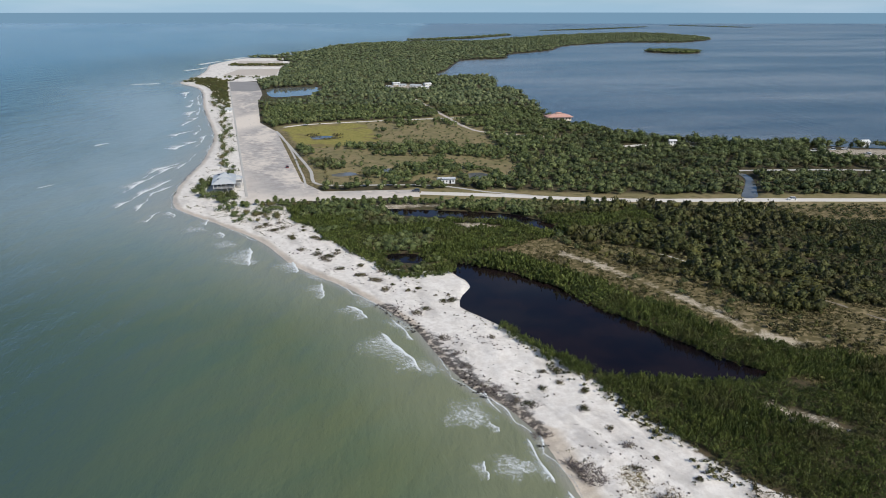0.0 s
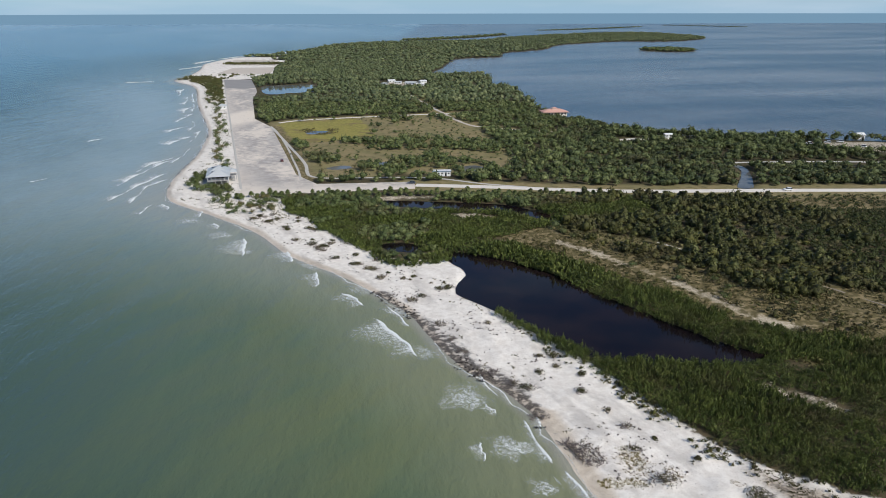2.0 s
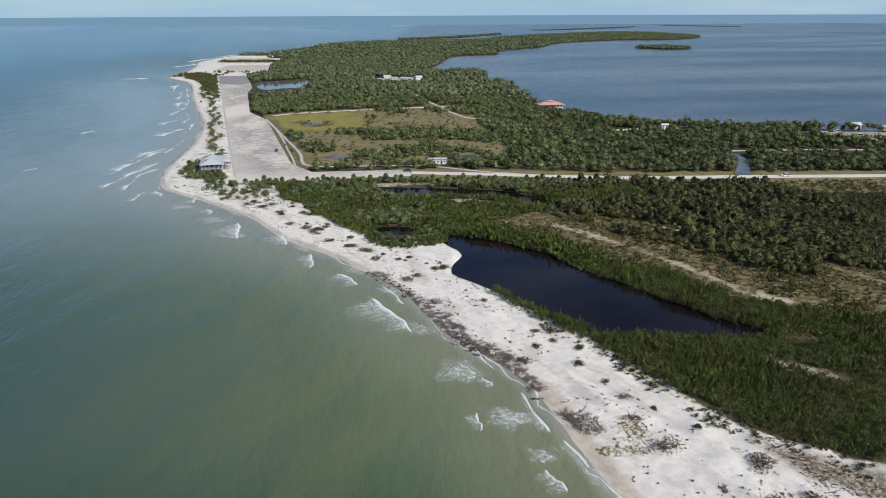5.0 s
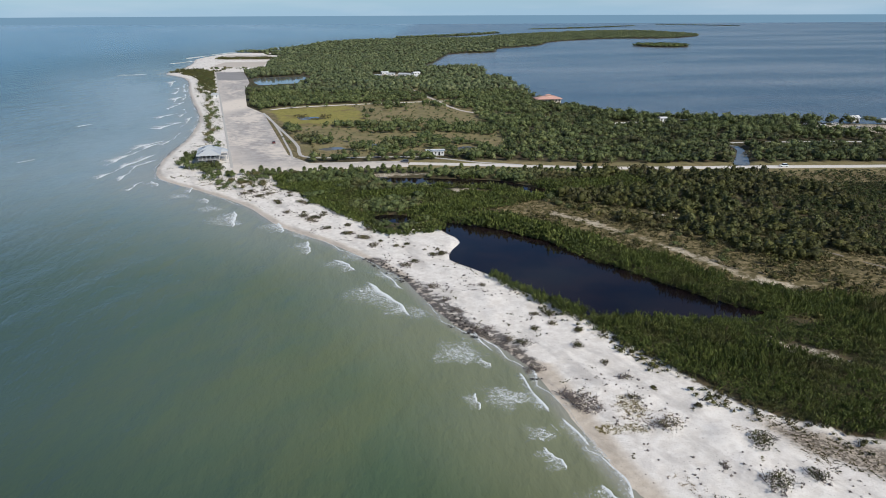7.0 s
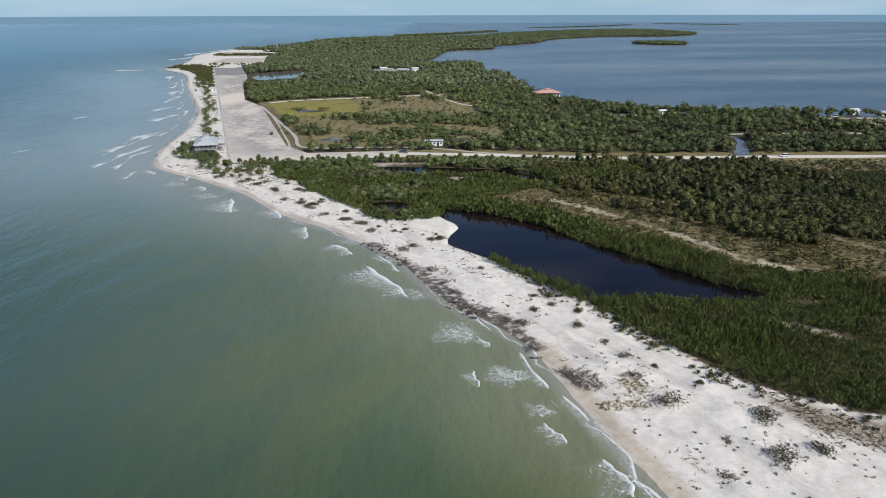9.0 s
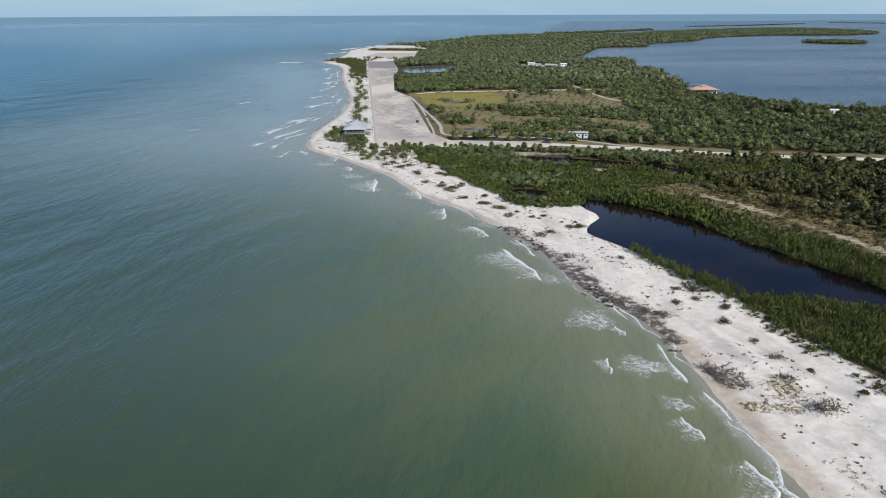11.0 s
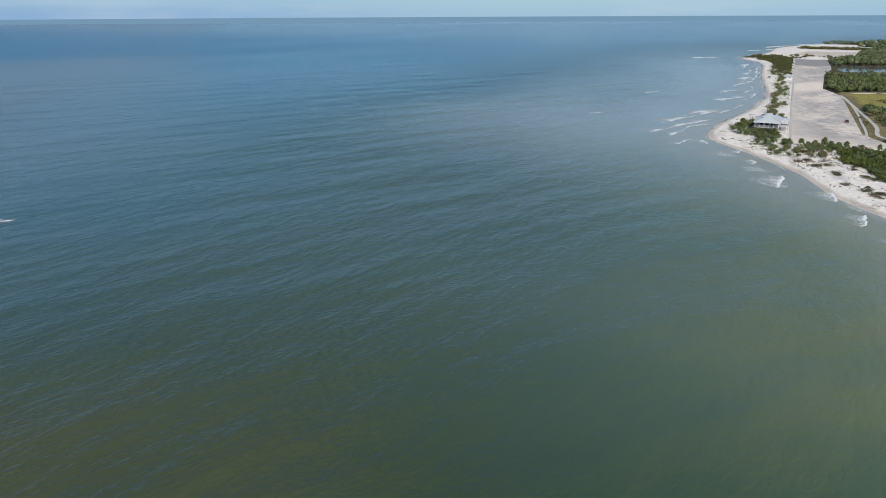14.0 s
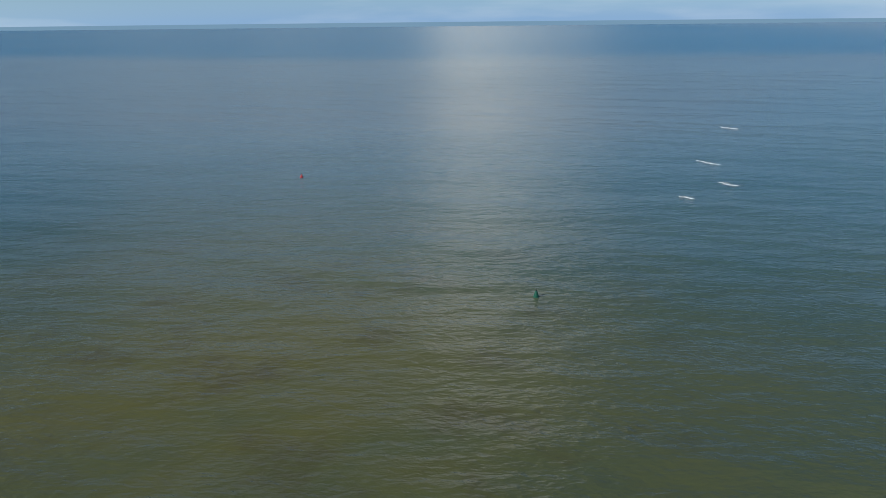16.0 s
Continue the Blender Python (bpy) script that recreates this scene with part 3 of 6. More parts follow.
# ---- ground ----
view_az = np.concatenate([np.arange(-180, -36, 3.0), np.arange(-36, 47, 0.36), np.arange(48, 180.1, 3.0)])
view_r = np.concatenate([[0.01], np.geomspace(30, 3300, 350), np.geomspace(3400, 6600, 8)])
gx, gy, gq = rings(view_az, view_r)
gd = land_at(gx, gy)
gp = ponds_at(gx, gy)
gs = inside(gx, gy, SAND)
gz = relief(gx, gy, gd, gp)
yards = np.maximum(inside(gx, gy, YARD_E), inside(gx, gy, YARD_N) - 9)
ground = new("ground", mesh_of("ground", np.stack([gx, gy, gz], 1), gq, GROUND, {
    "sand": np.clip(gs + 3.4 * (gy < 335), -40, 40),
    "dry": np.clip(np.maximum.reduce([15 + np.clip((gx - 90) * 0.8, 0, 34) - to_line(gx, gy, DRY), inside(gx, gy, VERGE) - 6, np.where(gy < 575, 7 - to_line(gx, gy, KERB_E), -9)]), -40, 40),
    "pale": np.clip(np.maximum.reduce([5.2 * patchy(gx, gy, 8, 63) - 0.9 - to_line(gx, gy, PALE), 1.5 - to_line(gx, gy, PALE_S), 2.0 - to_line(gx, gy, PALE_N), inside(gx, gy, NOOK), yards]), -40, 40),
    "field": np.clip(inside(gx, gy, FIELD), -40, 40),
    "meadow": np.clip(np.maximum.reduce([inside(gx, gy, MEADOW), inside(gx, gy, VERGE), inside(gx, gy, GLADE) - 3, 14 - to_line(gx, gy, ROAD), 9 - to_line(gx, gy, FIELD_ROAD),
                                         14 - to_line(gx, gy, DIAGONAL)]), -40, 40),
    "rubble": np.clip(np.minimum(inside(gx, gy, RUBBLE), 8), -40, 40),
    "peat": np.clip(3.4 - to_line(gx, gy, PEAT), -40, 40)}, True))
tagged(ground, "low island of pale sand, leaf litter and grass", "ground", kind="structure")

# ---- water ----
sx, sy, sq = rings(np.concatenate([np.arange(-180, -40, 4.0), np.arange(-40, 138, 0.6), np.linspace(138, 180, 12)]),
                   np.concatenate([[0.01], np.geomspace(15, 7000, 150)]))
sd = -land_at(sx, sy)
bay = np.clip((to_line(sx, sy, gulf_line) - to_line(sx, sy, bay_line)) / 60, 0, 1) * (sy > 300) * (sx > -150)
# colour masks: west paints mirrored cloud, far paints haze, open paints cloud shadow
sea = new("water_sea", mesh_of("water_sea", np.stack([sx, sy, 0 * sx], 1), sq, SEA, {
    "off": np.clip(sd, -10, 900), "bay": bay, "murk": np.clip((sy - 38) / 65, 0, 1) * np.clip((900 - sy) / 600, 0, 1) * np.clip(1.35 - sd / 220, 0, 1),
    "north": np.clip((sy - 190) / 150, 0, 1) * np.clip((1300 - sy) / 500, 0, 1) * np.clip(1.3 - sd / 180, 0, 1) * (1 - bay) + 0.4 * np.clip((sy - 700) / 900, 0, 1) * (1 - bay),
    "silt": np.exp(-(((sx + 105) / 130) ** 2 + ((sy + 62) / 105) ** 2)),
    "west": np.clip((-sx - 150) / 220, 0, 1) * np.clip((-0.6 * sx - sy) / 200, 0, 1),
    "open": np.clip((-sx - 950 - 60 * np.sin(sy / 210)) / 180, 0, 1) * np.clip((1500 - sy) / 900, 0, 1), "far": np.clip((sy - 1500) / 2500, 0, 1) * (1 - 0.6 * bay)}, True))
tagged(sea, "grey-green turbid sea with low swell, blue towards the horizon", "sea", kind="structure")


def pool(name, poly, z, label, material):
    bm = bmesh.new()
    c = poly.mean(0)
    grown = poly + (poly - c) / np.linalg.norm(poly - c, axis=1)[:, None] * 0.4
    bm.faces.new([bm.verts.new((a, b, z)) for a, b in grown])
    bmesh.ops.triangulate(bm, faces=bm.faces)
    me = bpy.data.meshes.new(name)
    bm.to_mesh(me)
    bm.free()
    me.materials.append(material)
    return tagged(new(name, me), label, "pond", kind="structure")


for poly in (POND_A, POND_B, POND_D):
    pool("water_pond", poly, 0.45, "still dark tannin-brown pond water", POND)
for poly in (POND_C, CANAL, WET_A, WET_B, WET_C, WET_D):
    pool("water_pool", poly, 0.45, "still shallow water that mirrors the sky", POOL)


# ---- roads and car parks ----
def part(name, bm, material, parent=None, label="", smooth=False):
    """One mesh object from a bmesh, under its thing or part."""
    me = bpy.data.meshes.new(name)
    bmesh.ops.recalc_face_normals(bm, faces=bm.faces)
    bm.to_mesh(me)
    bm.free()
    for p in me.polygons:
        p.use_smooth = smooth
    me.materials.append(material)
    ob = new(name, me)
    ob.parent = parent
    return tagged(ob, label)


def ribbon(name, line, width, z, material, label, category="road", thick=0.25, wobble=0.0):
    """A road: a strip with thickness along a line of the plan."""
    d = np.gradient(line, axis=0)
    d /= np.linalg.norm(d, axis=1)[:, None] + 1e-9
    nrm = np.stack([-d[:, 1], d[:, 0]], 1)
    r = np.random.default_rng(len(line))
    bm = bmesh.new()
    rows = []
    for p, q in zip(line, nrm):
        w1, w2 = (width / 2 + r.uniform(-wobble, wobble) for _ in range(2))
        a, b = p + q * w1, p - q * w2
        rows.append([bm.verts.new((*a, z - thick)), bm.verts.new((*a, z)), bm.verts.new((*b, z)), bm.verts.new((*b, z - thick))])
    for s, t in zip(rows, rows[1:]):
        for k in range(3):
            bm.faces.new((s[k], s[k + 1], t[k + 1], t[k]))
    return tagged(part(name, bm, material), label, category, kind="structure")


def slab(name, poly, z, material, label, category, thick=0.3):
    bm = bmesh.new()
    top = [bm.verts.new((*p, z)) for p in poly]
    low = [bm.verts.new((*p, z - thick)) for p in poly]
    bm.faces.new(top)
    for i in range(len(top)):
        j = (i + 1) % len(top)
        bm.faces.new((top[i], low[i], low[j], top[j]))
    bmesh.ops.triangulate(bm, faces=[f for f in bm.faces if len(f.verts) > 4])
    return tagged(part(name, bm, material), label, category, kind="structure")


def asphalt_material():
    m = Mat("sandy_asphalt", 0.93, 0.2)
    a, b, c = m.noise(0.035, 5, 0.6, (1, 2.5, 1), 16), m.noise(0.25, 5), m.noise(4, 3)
    sep = m.t.nodes.new("ShaderNodeSeparateXYZ")
    m.link(m.pos, sep.inputs[0])
    x, y = sep.outputs["X"], sep.outputs["Y"]
    base = m.mix(m.ramp(b, 0.3, 0.7), (0.335, 0.308, 0.284), (0.435, 0.404, 0.374))
    base = m.mix(m.ramp(m.noise(0.09, 4, 0.6, (1, 6, 1), 17), 0.46, 0.62, 0, 0.5), base, (0.43, 0.405, 0.375))
    # wind-blown sand: thick by the seaward kerb, in streaks, and spilled across the narrow neck
    off = m.math("ADD", m.math("MULTIPLY_ADD", y, 0.311, -1.9), x)
    blown = m.ramp(m.math("MULTIPLY_ADD", a, 60, off), 45, 10)
    u, v = m.math("MULTIPLY_ADD", x, 0.055, 9.8), m.math("MULTIPLY_ADD", y, 0.021, -13.1)
    spill = m.math("SQRT", m.math("ADD", m.math("MULTIPLY", u, u), m.math("MULTIPLY", v, v)))
    spill = m.ramp(m.math("MULTIPLY_ADD", b, 1.1, spill), 2.1, 1.2)
    streak = m.ramp(m.math("MULTIPLY_ADD", b, 0.35, a), 0.62, 0.84, 0, 0.8)
    south = m.ramp(m.math("MULTIPLY_ADD", m.noise(0.05, 5), 40, y), 392, 366, 0, 0.75)
    k = m.math("MAXIMUM", m.math("MAXIMUM", m.math("MULTIPLY", blown, 0.8), m.math("MULTIPLY", spill, 0.9)), m.math("MAXIMUM", streak, south))
    base = m.mix(k, base, (0.76, 0.675, 0.57))
    # cracks and worn bay lines
    base = m.mix(m.ramp(m.noise(0.5, 6, 0.75, (1, 5, 1), 17), 0.58, 0.66, 0, 0.3), base, (0.20, 0.19, 0.18))
    m.colour(m.mix(m.math("MULTIPLY", c, 0.25), base, (0.25, 0.24, 0.23)))
    m.height(c, 0.01, 0.4)
    return m.m


ASPHALT = asphalt_material()
DARKLOT = weathered("dark_asphalt", (0.19, 0.184, 0.18), (0.32, 0.308, 0.295), 0.05, 2, 0.93)
SHELL = weathered("crushed_shell_road", (0.52, 0.48, 0.42), (0.70, 0.66, 0.60), 0.12, 2.5, 0.95)
SANDY = weathered("sandy_surface", (0.40, 0.355, 0.30), (0.56, 0.50, 0.43), 0.05, 1.5, 0.95)
CONCRETE = weathered("concrete", (0.38, 0.36, 0.33), (0.52, 0.50, 0.46), 0.4, 6, 0.9)
slab("pavement_car_park", LOT, 1.2, ASPHALT, "empty grey asphalt car park strewn with blown sand", "car park")
slab("pavement_car_park", LOT_DARK, 1.2, DARKLOT, "darker grey asphalt at the far end of the car park", "car park")
slab("pavement_car_park", LOT_N, 1.2, SANDY, "sand-covered car park behind the far beach", "car park")
slab("pavement_car_park", LOT_F, 1.2, SANDY, "sand-covered car park behind the far beach", "car park")
ribbon("road", ROAD, 6.5, 1.25, SHELL, "pale crushed-shell road", wobble=0.25)
ribbon("pavement_footpath", FOOTPATH, 2.0, 1.27, CONCRETE, "pale concrete footpath curving round the car park", "footpath")
ribbon("pavement_kerb", KERB_E, 1.3, 1.3, CONCRETE, "pale concrete kerb along the landward side of the car park", "kerb")
ribbon("road", FIELD_ROAD, 3.6, 1.25, SHELL, "narrow pale shell track beside the marsh", wobble=0.3)
ribbon("road", DIAGONAL, 3.4, 1.26, SANDY, "pale shell road through the woods", wobble=0.4)
ribbon("road", BACK_ROAD, 3.2, 1.25, CONCRETE, "grey road between the trees", wobble=0.2)
ribbon("road", SPUR, 6.0, 1.25, SHELL, "pale road end in the woods", wobble=0.4)
ribbon("road", TRAIL, 0.7, 1.22, CONCRETE, "narrow sand trail", "trail", wobble=0.3)
SOIL = weathered("trodden_soil", (0.16, 0.135, 0.10), (0.26, 0.225, 0.175), 0.4, 5, 0.95)
ribbon("road", TRAIL_E, 0.9, 1.22, SOIL, "grey trail through the scrub", "trail", wobble=0.3)
ribbon("pavement_kerb", np.array([(-304 + 197 * s, 984 - 634 * s) for s in np.linspace(0, 1, 60)]), 1.4, 1.3, CONCRETE, "pale concrete kerb walk along the car park", "kerb")


# ---- vegetation ----
def cube_core(rx, rz, zc, rng, n=2):
    """A coarse lumpy core of 6 n n quads."""
    vs, qs, idx = [], [], {}
    for ax in range(3):
        for s in (0, n):
            for i in range(n):
                for j in range(n):
                    q = []
                    for u, v in ((i, j), (i + 1, j), (i + 1, j + 1), (i, j + 1)):
                        p = [0, 0, 0]
                        p[ax], p[(ax + 1) % 3], p[(ax + 2) % 3] = s, u, v
                        q.append(idx.setdefault(tuple(p), len(idx)))
                    qs.append(q if s > 0 else q[::-1])
    v = np.array(list(idx), float) * 2 / n - 1
    v /= np.linalg.norm(v, axis=1)[:, None]
    v *= rng.uniform(0.78, 1.15, (len(v), 1))
    return v * (rx, rx, rz) + (0, 0, zc), np.array(qs)


def leafy(seed, n, rx, rz, zc, leaf, lumps=5, low=-0.35, upright=0.0, core=0.72, ragged=0.45, cells=2):
    """A crown: leaf clumps as small tilted blades over several lumps, round a coarse core."""
    rng = np.random.default_rng(seed)
    cv, cq = cube_core(rx * core, rz * core, zc, rng, cells) if core else (np.zeros((0, 3)), np.zeros((0, 4), int))
    off = rng.normal(0, 0.42, (lumps, 3)) * (rx, rx, rz * 0.6)
    size = rng.uniform(0.5, 0.85, lumps)
    k = rng.integers(0, lumps, n)
    d = rng.normal(0, 1, (n, 3))
    d[:, 2] = np.abs(d[:, 2]) * 0.9 + low * rng.random(n)
    d /= np.linalg.norm(d, axis=1)[:, None]
    c = off[k] + d * size[k][:, None] * (rx, rx, rz) + (0, 0, zc)
    nrm = d + rng.normal(0, ragged, (n, 3))
    nrm /= np.linalg.norm(nrm, axis=1)[:, None]
    up = np.where(rng.random((n, 1)) < upright, (0, 0, 1.0), rng.normal(0, 1, (n, 3)))
    u = np.cross(nrm, up)
    u /= np.linalg.norm(u, axis=1)[:, None] + 1e-6
    w = np.cross(nrm, u)
    su, sw = leaf * rng.uniform(0.35, 0.7, (n, 1)), leaf * rng.uniform(0.6, 1.15, (n, 1))
    v = np.stack([c - w * sw, c + u * su, c + w * sw + nrm * leaf * 0.2, c - u * su], 1).reshape(-1, 3)
    q = np.arange(4 * n).reshape(-1, 4) + len(cv)
    return np.concatenate([cv, v]), np.concatenate([cq, q])


def stem(h, r, bend=0.2, sides=5, z0=0.0):
    a = np.arange(sides) / sides * 2 * np.pi
    zs = np.linspace(0, 1, 4)
    v = np.array([(np.cos(t) * r * (1.15 - 0.5 * s) + bend * s * s, np.sin(t) * r * (1.15 - 0.5 * s), z0 + (h - z0) * s) for s in zs for t in a])
    q = [(i * sides + j, i * sides + (j + 1) % sides, (i + 1) * sides + (j + 1) % sides, (i + 1) * sides + j) for i in range(3) for j in range(sides)]
    return v, np.array(q)


def palm_crown(seed, h, n=20, reach=1.9, bend=0.2):
    """A round head of narrow fan fronds that radiate from the bud, the lower ones hanging."""
    rng = np.random.default_rng(seed)
    vs, qs = [], []
    for i in range(n):
        a = i * 2.399 + rng.uniform(-0.2, 0.2)
        lift = 1.45 - 2.2 * ((i + 0.5) / n) + rng.uniform(-0.12, 0.12)
        L, w = reach * rng.uniform(0.82, 1.08), reach * rng.uniform(0.2, 0.3)
        d, s = np.array((np.cos(a), np.sin(a), 0)), np.array((-np.sin(a), np.cos(a), 0))
        pts = [np.array((bend, 0, h)) + d * L * t * np.cos(lift) + np.array((0, 0, 1)) * L * (np.sin(lift) * t - 0.22 * t * t) for t in (0.12, 0.8, 1.04)]
        b = len(vs)
        vs += [pts[0], pts[1] - s * w, pts[2], pts[1] + s * w]
        qs.append((b, b + 1, b + 2, b + 3))
    return np.array(vs), np.array(qs)


def full_palm(seed, h, n, reach):
    """A palm head: fronds round a dense inner mass of leaves."""
    v1, q1 = palm_crown(seed, h, n, reach)
    v2, q2 = leafy(seed + 7, 16, reach * 0.74, reach * 0.66, h - 0.05, reach * 0.3, 3, -0.9, 0.3, 0.85)
    return np.concatenate([v1, v2 + (0.2, 0, 0)]), np.concatenate([q1, q2 + len(v1)])


def palm(seed, h, n=40, reach=1.9):
    v1, q1 = stem(h, 0.17, 0.2, 4)
    v2, q2 = full_palm(seed, h, n, reach)
    return np.concatenate([v1, v2]), np.concatenate([q1, q2 + len(v1)])


def sprays(seed, n, r, h, length, width, lean=0.5, clumps=4):
    """A clump of narrow leafy sprays that stand up and lean outwards, in several tufts."""
    rng = np.random.default_rng(seed)
    c = rng.normal(0, 0.5 * r, (clumps, 2))
    ch = rng.uniform(0.72, 1.08, clumps)
    k = rng.integers(0, clumps, n)
    a, u = rng.uniform(0, 6.28, n), np.sqrt(rng.random(n))
    out = np.stack([np.cos(a), np.sin(a)], 1)
    p = c[k] + out * (u * r * 0.55)[:, None]
    top = h * ch[k] * (1 - 0.62 * u * u) * rng.uniform(0.86, 1.02, n)
    d = np.concatenate([out * (lean * u)[:, None] + rng.normal(0, 0.3, (n, 2)), np.ones((n, 1))], 1)
    d /= np.linalg.norm(d, axis=1)[:, None]
    L = length * rng.uniform(0.7, 1.25, n)
    e = np.concatenate([p, top[:, None]], 1)
    b = rng.uniform(0, 6.28, n)
    side = np.cross(d, np.stack([np.cos(b), np.sin(b), 0 * b], 1))
    side /= np.linalg.norm(side, axis=1)[:, None]
    w = side * (width * rng.uniform(0.6, 1.3, n))[:, None]
    q = e - d * (L * 0.45)[:, None]
    v = np.stack([e - d * L[:, None], q - w, e, q + w], 1).reshape(-1, 3)
    return v, np.arange(4 * n).reshape(-1, 4)


def scatter(x0, x1, y0, y1, step, keep, seed, jitter=0.45):
    """Places on a jittered grid that a rule keeps."""
    rng = np.random.default_rng(seed)
    x, y = np.meshgrid(np.arange(x0, x1, step), np.arange(y0, y1, step))
    x, y = (a.ravel() + rng.uniform(-jitter, jitter, a.size) * step for a in (x, y))
    k = keep(x, y, rng)
    return np.stack([x[k], y[k]], 1)


def ground_z(xy):
    x, y = xy[:, 0], xy[:, 1]
    return relief(x, y, land_at(x, y), ponds_at(x, y))


def stuff(name, places, templates, material, label, category, seed, size=(0.8, 1.25), tall=(0.85, 1.2), weights=None, lift=None):
    """Many plants as one mesh."""
    rng = np.random.default_rng(seed)
    z = np.maximum(ground_z(places), 0.3) - 0.05
    which = rng.choice(len(templates), len(places), p=weights)
    V, Q, T, base = [], [], [], 0
    for t, (v, q) in enumerate(templates):
        k = which == t
        m = int(k.sum())
        if not m:
            continue
        a, s, h = rng.uniform(0, 6.28, m), rng.uniform(*size, m), rng.uniform(*tall, m)
        if lift:
            h = h * lift(places[k, 0], places[k, 1])
        c, n = np.cos(a)[:, None], np.sin(a)[:, None]
        x = (v[None, :, 0] * c - v[None, :, 1] * n) * s[:, None] + places[k, 0][:, None]
        y = (v[None, :, 0] * n + v[None, :, 1] * c) * s[:, None] + places[k, 1][:, None]
        w = v[None, :, 2] * (s * h)[:, None] + z[k][:, None]
        V.append(np.stack([x, y, w], -1).reshape(-1, 3))
        Q.append((q[None] + np.arange(m)[:, None, None] * len(v)).reshape(-1, 4) + base)
        T.append(np.repeat(rng.random(m), len(v)))
        base += m * len(v)
    me = mesh_of(name, np.concatenate(V), np.concatenate(Q), material, {"tone": np.concatenate(T)}, True)
    return tagged(new(name, me), label, category, kind="stuff")


def open_ground(x, y, gap=0.0):
    """Places free of water, roads, car parks and yards."""
    ok = (land_at(x, y) > 2) & (ponds_at(x, y) < -0.3 - gap) & (ponds_at(x, y + 9) < 0.5 + 20 * (y < 262)) & (ponds_at(x, y + 22) < 3 + 40 * (y < 780))
    for line, w in ((ROAD, 5.5), (FOOTPATH, 2.5), (FIELD_ROAD, 4), (DIAGONAL, 3.5), (BACK_ROAD, 4.5), (SPUR, 6), (TRAIL, 2), (TRAIL_E, 2.2)):
        ok &= to_line(x, y, line) > w + gap
    for poly in (LOT, LOT_DARK, LOT_N, LOT_F, YARD_E, YARD_N):
        ok &= inside(x, y, poly) < -2 - gap
    ok &= (inside(x, y + 12, YARD_E) < -2) & (to_line(x, y + 8, BACK_ROAD) > 5) & (to_line(x, y + 12, SPUR) > 7) & (inside(x, y + 10, YARD_N) < -2)
    for k in (0, 8, 16, 24):
        ok &= (inside(x + 0.4 * k, y + 0.9 * k, CANAL) < -2) | (y < 352)
    ok &= to_line(x, y + 6, DIAGONAL) > 3
    ok &= (to_line(x, y, PALE_N) > 2.4) & (to_line(x, y + 3, PALE_N) > 2.4)
    for k in (3, 6, 9):
        ok &= inside(x, y + k, POND_D) < -0.3
    for cx, cy, r in ((1, 386, 10), (103, 634, 16), (160, 496, 9)):
        ok &= np.hypot(x - cx, y - cy) > r
    return ok


def seen(x, y):
    """The part of the island that lies north of the flight."""
    a = np.degrees(np.arctan2(-(x - CENTRE[0]), y - CENTRE[1]))
    return (a > -37) & (a < 46)


# mangrove thickets round the dark pond
def in_mangrove(x, y, rng):
    m = np.maximum.reduce([inside(x, y, THICKET_S) + 1.8, 9.5 - to_line(x, y, BANK)])
    m = np.maximum(m, np.where(patchy(x, y, 16, 3) + 0.30 * (y < 300) > 0.42, inside(x, y, THICKET_W), -9))
    m += 3.0 * (patchy(x, y, 5, 4) - 0.5)
    pond = ponds_at(x, y)
    brink = (pond > -3.2) & (pond < 1.0) & (to_line(x, y, BANK) < 13) & (inside(x, y, SAND) < -3)
    ok = (m > 0) & open_ground(x, y) & (to_line(x, y, PALE_S) > 3) & (inside(x, y, NOOK) < 0)
    return (ok | brink) & seen(x, y) & (rng.random(x.shape) < 0.97)


def canopy(x, y):
    """The height of the thicket, in long waves and small hummocks."""
    return (0.45 + 0.55 * patchy(x, y, 4.0, 19) + 0.5 * patchy(x * 0.6, y * 1.6, 7.0, 20)) * (1 + 0.2 * (to_line(x, y, BANK) < 11))


mang_xy = scatter(-90, 190, 60, 345, 1.5, in_mangrove, 11)
near = mang_xy[:, 1] < 205
MANG = [sprays(10 + i, 78, 1.15, 2.2, 0.68, 0.076, 1.0, 7) for i in range(6)]
stuff("mangrove_thicket", mang_xy[near], MANG, MANGROVE, "dense dark-green mangrove thicket on the pond bank", "mangroves", 12, (0.95, 1.4), (0.75, 1.05), None, canopy)
MANG_N = [sprays(20 + i, 38, 1.25, 2.3, 0.85, 0.19, 1.5, 6) for i in range(6)]
stuff("mangrove_thicket", mang_xy[~near], MANG_N, MANGROVE, "dense fresh-green mangrove thicket behind the dunes", "mangroves", 9, (0.95, 1.45), (0.75, 1.05), None, canopy)


# mixed palms and shrubs east of the pond, south of the road
def in_woods(x, y, rng):
    m = np.maximum(inside(x, y, WOODS_E), np.where(patchy(x, y, 16, 3) + 0.30 * (y < 300) <= 0.46, inside(x, y, THICKET_W), -9))
    ok = (m > 0) & seen(x, y) & open_ground(x, y, 0.5) & ((inside(x, y, GLADE) < 1) | (rng.random(x.shape) < 0.25)) & (inside(x, y, NOOK) < 0)
    return ok & (rng.random(x.shape) < np.clip(patchy(x, y, 11, 7) * 1.6 + 0.6, 0.55, 0.99))


